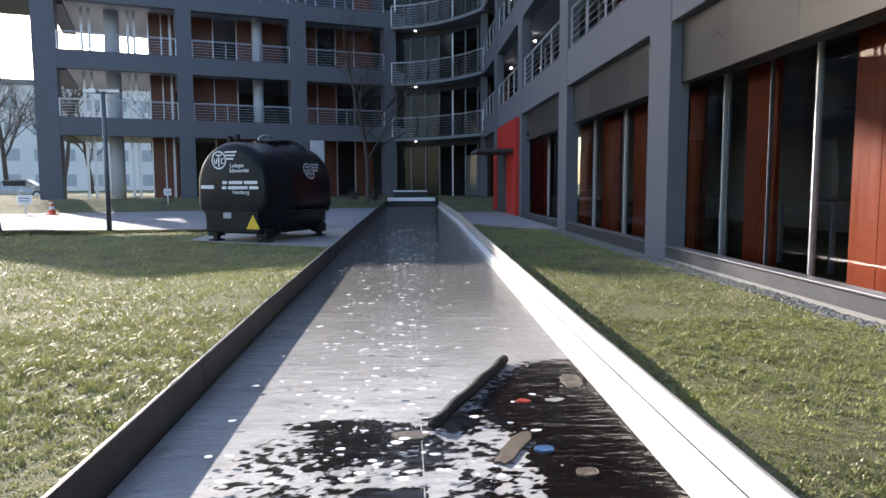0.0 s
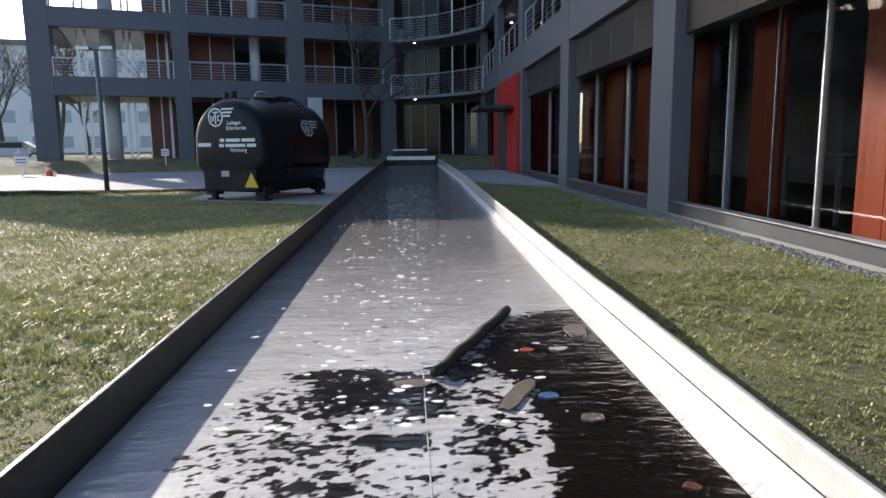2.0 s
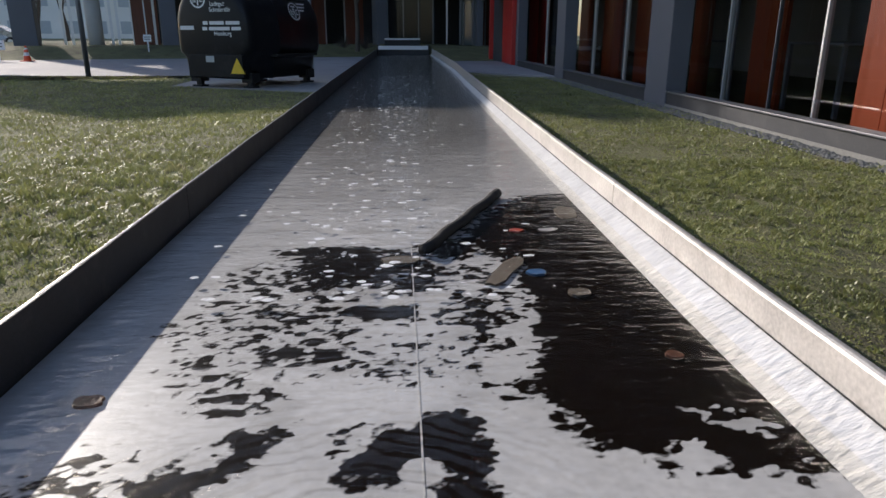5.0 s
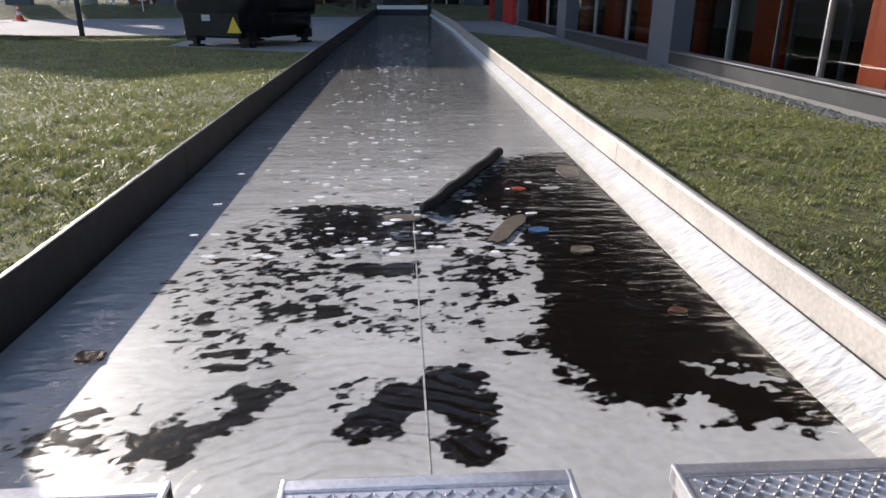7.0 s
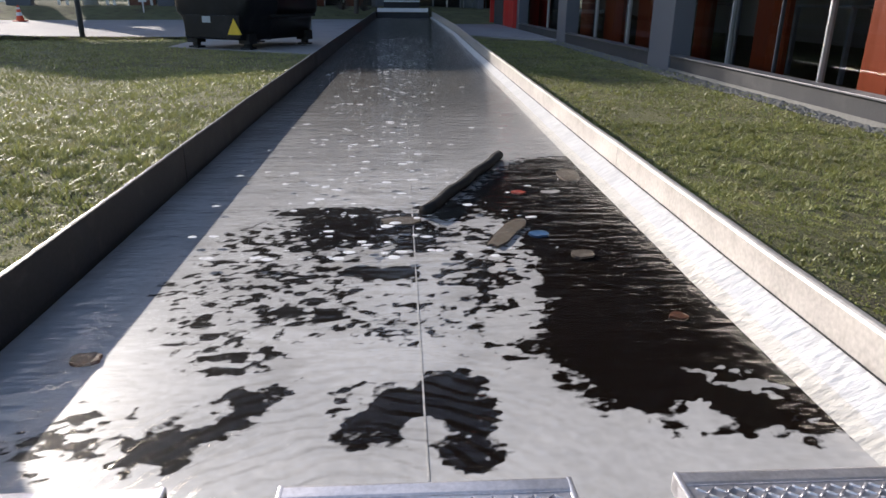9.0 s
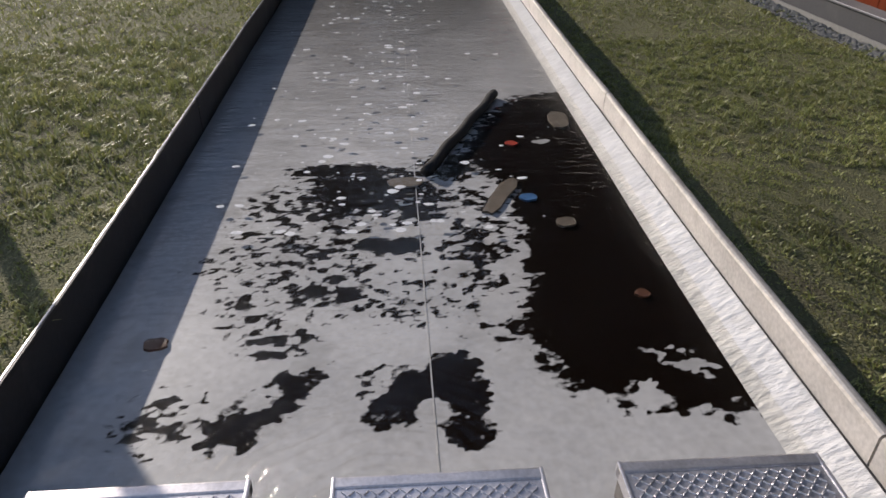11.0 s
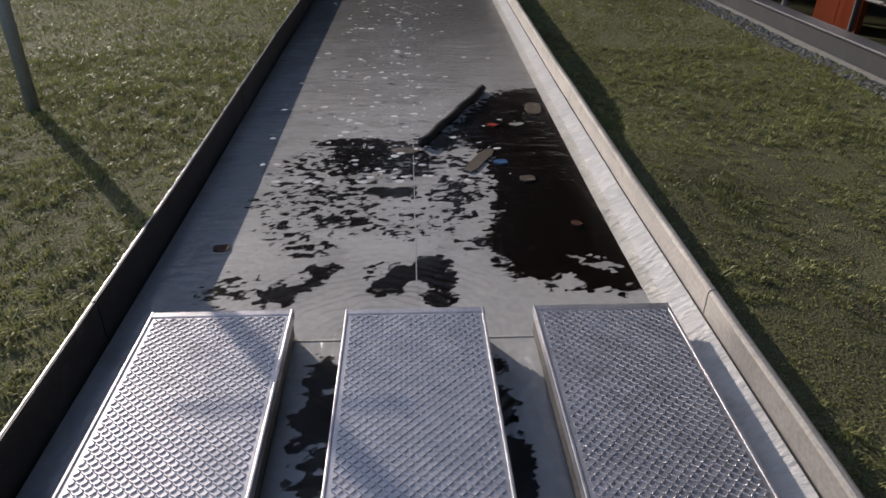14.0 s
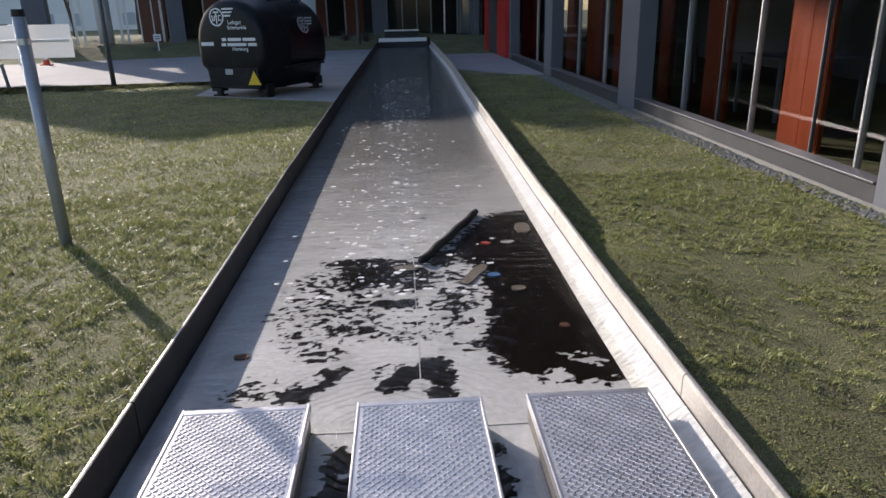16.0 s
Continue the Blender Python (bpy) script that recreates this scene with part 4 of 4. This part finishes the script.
def lettering(text, size, m, parent, mat=None):
    cu = bpy.data.curves.new("lettering", "FONT")
    cu.body, cu.size, cu.align_x, cu.extrude = text, size, "CENTER", 0.001
    cu.offset = 0.0012
    tmp = bpy.data.objects.new("lettering", cu)
    scene.collection.objects.link(tmp)
    me = bpy.data.meshes.new_from_object(tmp.evaluated_get(bpy.context.evaluated_depsgraph_get()))
    bpy.data.objects.remove(tmp)
    me.name = "lettering"
    me.materials.clear()
    me.materials.append(mat or M_white)
    ob = new("lettering", me)
    ob.parent, ob.matrix_basis = parent, m
    return ob


def emblem(m):
    """A ring with an upright bar and three stripes, in white."""
    bm = bmesh.new()
    n = 28
    for k in range(n):
        a, b = math.tau * k / n, math.tau * (k + 1) / n
        q = [(math.cos(t) * r, math.sin(t) * r) for t, r in ((a, 0.115), (b, 0.115), (b, 0.137), (a, 0.137))]
        bm.faces.new([bm.verts.new((x, y, 0)) for x, y in q])

    def bar(x0, x1, y0, y1, sh=0.0):
        bm.faces.new([bm.verts.new(v) for v in ((x0, y0, 0), (x1, y0, 0), (x1 + sh, y1, 0), (x0 + sh, y1, 0))])
    bar(-0.012, 0.012, -0.10, 0.06)
    bar(-0.055, 0.055, 0.062, 0.085)
    bar(-0.085, -0.065, -0.06, 0.03, -0.01)
    bar(-0.06, -0.04, -0.06, 0.03, 0.02)
    bar(0.035, 0.09, -0.055, -0.038)
    bar(0.035, 0.052, -0.037, 0.03)
    bar(0.053, 0.09, 0.013, 0.03)
    for i in range(3):
        bar(0.11 + 0.02 * i * 0.5, 0.33 - 0.03 * i, 0.105 - 0.05 * i, 0.13 - 0.05 * i, 0.01)
    ob = part("emblem", bm, M_white, tank, "white ring emblem with stripes")
    ob.matrix_basis = m @ Matrix.Scale(1.3, 4)


FRONT = -1.204
emblem(pose(-0.24, FRONT, 1.60, 90, 0, 0))
emblem(pose(0.832, 0.28, 1.40, 69, 0, 90))
lettering("Ladegut", 0.105, pose(0.19, FRONT, 1.46, 90, 0, 0), tank)
lettering("Schmieröle", 0.105, pose(0.24, FRONT, 1.36, 90, 0, 0), tank)
for z, w in ((1.135, 0.83), (1.035, 0.87)):
    bm = bmesh.new()
    x = 0.25 - w / 2
    for k, ln in enumerate((0.11, 0.33, 0.31) if z > 1.1 else (0.11, 0.47, 0.21)):
        box(x, x + ln, FRONT - 0.002, FRONT, z, z + 0.06, bm)
        x += ln + 0.04
    part("lettering_bar", bm, M_white, tank)
lettering("Hamburg", 0.105, pose(0.27, FRONT, 0.945, 90, 0, 0), tank)
bm = bmesh.new()
bm.faces.new([bm.verts.new(v) for v in ((0.39, FRONT - 0.01, 0.27), (0.71, FRONT - 0.01, 0.27), (0.55, FRONT - 0.01, 0.55))])
r = bmesh.ops.extrude_face_region(bm, geom=list(bm.faces))
for g in r["geom"]:
    if isinstance(g, bmesh.types.BMVert):
        g.co.y -= 0.006
bmesh.ops.recalc_face_normals(bm, faces=list(bm.faces))
part("warning_plate", bm, M_yellow, tank, "yellow triangular warning plate")
part("backing_plate", box(-0.60, 0.66, FRONT + 0.0, FRONT + 0.06, 0.20, 0.60, None, 0.01), M_tank, tank)
part("number_strip", box(-0.70, -0.38, FRONT - 0.008, FRONT, 1.045, 1.115, None, 0.004), M_white, tank, "white label strip")
part("type_plate", box(-0.17, 0.02, FRONT - 0.006, FRONT - 0.001, 0.47, 0.58, None, 0.003), M_cabinet, tank, "small metal type plate")


# ---- poles, signs and small things ----
sign_pole = thing("sign_post", "grey steel post carrying a white sign seen from behind", "sign post", pose(-2.36, 3.45, -0.06))
part("pole", rod((0, 0, -0.2), (0, 0, 1.54), 0.040, None, 20), M_pole, sign_pole, smooth=True)
part("cap", rod((0, 0, 1.541), (0, 0, 1.585), 0.040, 0.036, 20), M_rubber, sign_pole, "black plastic cap")
plate = part("sign_plate", box(-0.42, 0.275, 0.052, 0.056, 1.285, 1.49, None, 0.001), M_sign, sign_pole, "plain back of a white translucent acrylic sign")
plate.visible_shadow = False
part("clamp", box(-0.40, 0.26, 0.042, 0.051, 1.382, 1.400, None, 0.003), M_steel, sign_pole)
part("clamp_band", rod((0, 0, 1.37), (0, 0, 1.41), 0.042, None, 20), M_steel, sign_pole)

lamp_post = thing("street_lamp", "slim dark lamp post with two small heads beside the road", "street lamp", pose(-7.42, 17.45, -0.16))
part("pole", rod((0, 0, 0), (0.0, 0, 3.4), 0.06, 0.05, 16), M_post, lamp_post, smooth=True)
part("arm", rod((-0.28, 0, 3.40), (0.28, 0, 3.40), 0.03, None, 8), M_post, lamp_post)
for s in (-1, 1):
    part("lamp_head", box(s * 0.28 - 0.16, s * 0.28 + 0.16, -0.10, 0.10, 3.38, 3.47, None, 0.02), M_steel, lamp_post)
b1 = thing("bollard", "short dark bollard at the road edge", "bollard", pose(-10.03, 17.4, -0.16, 0, -6, 0))
part("post", rod((0, 0, 0), (0, 0, 0.62), 0.045, 0.04, 12), M_post, b1)

for x, y, w, h in ((-14.9, 27.6, 0.55, 0.34), (-11.0, 32.2, 0.34, 0.30)):
    g = thing("information_sign", "small white sign on a short stake in the grass", "sign", pose(x, y, ground_z(x, y)), "small white signs")
    part("stake", box(-0.025, 0.025, -0.02, 0.02, -0.1, 0.45), M_sign, g)
    part("sign_plate", box(-w / 2, w / 2, -0.035, -0.021, 0.42, 0.42 + h, None, 0.004), M_white, g)
    for k in range(2):
        part("text_bar", box(-w * 0.36, w * 0.36, -0.040, -0.036, 0.42 + h * (0.3 + 0.3 * k), 0.42 + h * (0.40 + 0.3 * k)), M_dark, g)

cone = thing("traffic_cone", "orange and white traffic cone beside the road", "traffic cone", pose(-13.85, 27.5, -0.14))
part("base", box(-0.19, 0.19, -0.19, 0.19, 0, 0.035, None, 0.008), M_orange, cone)
for k, (z0, z1, mt) in enumerate(((0.035, 0.20, M_orange), (0.20, 0.32, M_white), (0.32, 0.42, M_orange), (0.42, 0.49, M_white), (0.49, 0.56, M_orange))):
    part("cone_band", rod((0, 0, z0), (0, 0, z1), 0.14 - 0.2 * z0, 0.14 - 0.2 * z1, 16), mt, cone)

cab = thing("control_cabinet", "tall pale grey steel cabinet behind the tank", "cabinet", pose(-2.36, 18.3, -0.145, 0, 0, 8))
part("body", box(-0.19, 0.19, 0, 0.3, 0.0, 2.28, None, 0.012), M_cabinet, cab)
part("door", box(-0.17, 0.17, -0.018, -0.001, 1.5, 2.24, None, 0.006), M_cabinet, cab)
for s in (-1, 1):
    part("bolt", rod((s * 0.12, -0.019, 2.12), (s * 0.12, -0.03, 2.12), 0.014, None, 8), M_steel, cab)


# ---- bare trees ----
def branch_mesh(name, segs):
    """One mesh from tapered segments: start, end, two radii, sides."""
    verts, faces = [], []
    for p, q, r0, r1, n in segs:
        d = (q - p).normalized()
        u = d.orthogonal().normalized()
        v = d.cross(u)
        k = len(verts)
        for c, r in ((p, r0), (q, r1)):
            verts += [tuple(c + (u * math.cos(math.tau * i / n) + v * math.sin(math.tau * i / n)) * r) for i in range(n)]
        faces += [(k + i, k + (i + 1) % n, k + n + (i + 1) % n, k + n + i) for i in range(n)]
    me = bpy.data.meshes.new(name)
    me.from_pydata(verts, [], faces)
    me.materials.append(M_bark)
    me.shade_smooth()
    return me


def tree(x, y, z, height, seed, spread=0.55, trunk=0.12, lean=0.0):
    rng = random.Random(seed)
    t = thing("bare_tree", "leafless winter tree with thin grey branches", "tree", pose(x, y, z), "bare trees")
    tr, limbs, twigs = [], [], []

    def grow(p, d, ln, r, depth):
        steps = 4
        for k in range(steps):
            q = p + d * (ln / steps)
            rr = r * (1 - 0.35 / steps)
            (tr if depth == 0 else limbs if depth < 2 else twigs).append((p, q, r, rr, 8 if depth == 0 else 5 if depth < 2 else 3))
            p, r = q, rr
            d = (d + Vector((rng.uniform(-1, 1), rng.uniform(-1, 1), rng.uniform(-0.3, 0.5))) * 0.13).normalized()
            if depth < 4 and (k > 0 or depth):
                for _ in range(2 if depth in (1, 2) else 1):
                    a = rng.uniform(0, math.tau)
                    side = (d * 0.6 + Vector((math.cos(a), math.sin(a), rng.uniform(0.0, 0.5))) * spread).normalized()
                    if rng.random() < (0.95 if depth < 2 else 0.5):
                        grow(p, side, ln * rng.uniform(0.5, 0.72), r * 0.55, depth + 1)
        if depth < 4:
            grow(p, d, ln * 0.6, r * 0.8, depth + 1)

    grow(Vector((0, 0, -0.1)), Vector((lean, 0, 1)).normalized(), height * 0.48, trunk, 0)
    same_part("trunk", branch_mesh("trunk", tr), t)
    tagged(same_part("bough", branch_mesh("bough", limbs), t), kind="stuff")
    tagged(same_part("crown", branch_mesh("crown", twigs), t), kind="stuff")


tree(-1.95, 33.2, 0.2, 8.5, 4, 0.7, 0.11, 0.05)
tree(-31.5, 56, 0.3, 12, 11, 0.5, 0.2, -0.05)
tree(-26.2, 54, 0.3, 11, 23, 0.5, 0.17, 0.06)
tree(-25.0, 56, 0.3, 9, 31, 0.5, 0.16, 0.0)
tree(-36, 62, 0.3, 13, 47, 0.5, 0.2, 0.0)
tree(-21.5, 60, 0.3, 10, 53, 0.5, 0.16, 0.0)

# ---- low shrub beside the weir ----
def shrub(x, y, z, r, seed):
    rng = random.Random(seed)
    bm = bmesh.new()
    for k in range(90):
        a, e = rng.uniform(0, math.tau), rng.uniform(0.2, 1.4)
        d = Vector((math.cos(a) * math.cos(e), math.sin(a) * math.cos(e), math.sin(e)))
        rod((0, 0, 0), d * r * rng.uniform(0.6, 1.1), 0.008, 0.003, 3, bm)
    ob = solid("shrub", bm, M_bark, "bare twiggy shrub on the grass bank", "shrub")
    ob.matrix_basis = pose(x, y, z)


shrub(-1.6, 33.6, 0.2, 0.75, 3)
shrub(-2.6, 33.9, 0.25, 0.6, 8)

# ---- distance seen past the building's corner ----
far_b = thing("apartment_building", "pale distant apartment building with rows of windows", "building", pose(-52, 88, 0, 0, 0, 18))
# glare is put into the colours: brightened walls, windows paled to grey
part("wall", box(-32, 42, 0, 10, -0.5, 13.5), M_far, far_b)
part("roof", box(-32.4, 42.4, -0.4, 10.4, 13.51, 14.1), M_roof, far_b)
me_w = mesh_of("window", box(-0.75, 0.75, -0.06, 0.05, 0, 1.5, None, 0.02), M_cabinet)
for f in range(4):
    for k in range(22):
        same_part("window", me_w, far_b, pose(-28 + 3.1 * k, 0, 0.9 + 3.2 * f))


def car(x, y, turn, label, colour):
    t = thing("parked_car", label, "car", pose(x, y, 0.02, 0, 0, turn), "parked cars")
    bm = bmesh.new()
    prof = [(-2.1, 0.25), (-2.1, 0.75), (-1.6, 0.88), (-0.9, 1.36), (0.6, 1.40), (1.3, 0.92), (2.0, 0.78), (2.1, 0.3)]
    a = [bm.verts.new((px, -0.85 + (0.14 if pz > 1 else 0), pz)) for px, pz in prof]
    b = [bm.verts.new((px, 0.85 - (0.14 if pz > 1 else 0), pz)) for px, pz in prof]
    bm.faces.new(a)
    bm.faces.new(list(reversed(b)))
    for i in range(len(a)):
        bm.faces.new((a[i], b[i], b[(i + 1) % len(a)], a[(i + 1) % len(a)]))
    bmesh.ops.bevel(bm, geom=list(bm.edges), offset=0.06, segments=2, affect="EDGES")
    part("body", bm, colour, t)
    for s in (-1, 1):
        part("window", box(-0.85, 0.6, s * 0.80 - 0.01, s * 0.80 + 0.01, 0.95, 1.3, None, 0.02), M_dark, t)
        for px in (-1.3, 1.3):
            w = part("wheel", rod((px, s * 0.70, 0.31), (px, s * 0.90, 0.31), 0.31, None, 18), M_rubber, t)
            part("rim", rod((px, s * 0.901, 0.31), (px, s * 0.915, 0.31), 0.18, None, 12), M_steel, w)


car(-27.5, 50.5, 10, "pale parked car beyond the lawn", M_car)
car(-33.5, 49, 12, "dark parked car beyond the lawn", M_tank)


# ---- grass ----
def grass():
    rng = np.random.default_rng(3)
    groups = [(-5.5, -1.045, -0.2, 5.0, 115000), (-9.5, -1.07, 5.0, 9.5, 42000), (-10, -1.07, 9.5, 17.6, 30000), (1.10, 3.75, 0.2, 5.5, 85000), (1.17, 3.7, 5.5, 10, 22000), (1.3, 3.7, 10, 17.0, 16000)]
    m = material("grass_blades", (0.29, 0.305, 0.108), 0.5, 0, 0.5, 1.6, 12, 0.0, 0.001, spots=0.6, spot_colour=(0.42, 0.38, 0.19))
    nodes, links = m.node_tree.nodes, m.node_tree.links
    tl, mx = nodes.new("ShaderNodeBsdfTranslucent"), nodes.new("ShaderNodeMixShader")
    links.new(nodes["Principled BSDF"].inputs["Base Color"].links[0].from_socket, tl.inputs["Color"])
    mx.inputs[0].default_value = 0.32
    links.new(nodes["Principled BSDF"].outputs[0], mx.inputs[1])
    links.new(tl.outputs[0], mx.inputs[2])
    links.new(mx.outputs[0], nodes["Material Output"].inputs["Surface"])
    for gi, (x0, x1, y0, y1, n) in enumerate(groups):
        x, y = rng.uniform(x0, x1, n), rng.uniform(y0, y1, n)
        keep = np.array([(a < curve_at(LEFT, b) - 0.045 or a > curve_at(RIGHT, b) + 0.045) and not (b > 12.1 and -4.6 < a < 0 and b > 14.2 - (a + 4.45) * 0.574) for a, b in zip(x, y)])
        x, y = x[keep], y[keep]
        n = len(x)
        z = np.array([ground_z(a, b) for a, b in zip(x, y)])
        dens = np.array([noise.noise((a * 2.3, b * 2.3, 7)) for a, b in zip(x, y)])
        far = 1.0 + (gi % 3) * 0.5
        bare = np.array([noise.noise((a * 1.7, b * 1.7, 21)) for a, b in zip(x, y)]) + 0.35 * (y < 3.2) * np.exp(-np.minimum(np.abs(x + 1.05), np.abs(x - 1.1)) / 0.5)
        tuft = np.array([noise.noise((a * 13, b * 13, 2)) for a, b in zip(x, y)])
        h = rng.uniform(0.009, 0.026, n) * np.clip(0.95 + 0.8 * dens + (2.8 if gi % 3 == 0 else 1.9) * tuft, 0.10, 2.6) * (0.7 if x0 > 0 else 1.0) * np.clip(1.35 - 1.8 * bare, 0.38, 1.2) * np.where((x > 0) & (y < 3.0), 0.62, 1.0)
        w = rng.uniform(0.0025, 0.0045, n) * far
        a = rng.uniform(0, math.tau, n)
        lx, ly = np.cos(a), np.sin(a)
        b = a + rng.uniform(-0.8, 0.8, n) + math.pi / 2
        sp = h * rng.uniform(0.5, 2.0, n)
        base1 = np.stack([x - lx * w, y - ly * w, z - 0.004], 1)
        base2 = np.stack([x + lx * w, y + ly * w, z - 0.004], 1)
        mid1 = np.stack([x - lx * w * 0.8 + np.cos(b) * sp * 0.4, y - ly * w * 0.8 + np.sin(b) * sp * 0.4, z + h * 0.65], 1)
        mid2 = np.stack([x + lx * w * 0.8 + np.cos(b) * sp * 0.4, y + ly * w * 0.8 + np.sin(b) * sp * 0.4, z + h * 0.65], 1)
        tip = np.stack([x + np.cos(b) * sp, y + np.sin(b) * sp, z + h], 1)
        v = np.stack([base1, base2, mid2, mid1, tip], 1).reshape(-1, 3)
        k = np.arange(n) * 5
        me = bpy.data.meshes.new("grass")
        faces = np.stack([k, k + 1, k + 2, k + 3], 1).tolist() + np.stack([k + 3, k + 2, k + 4], 1).tolist()
        me.from_pydata(v.tolist(), [], faces)
        me.materials.append(m)
        tagged(new("grass", me), "short patchy winter grass blades", "grass", kind="stuff")


grass()
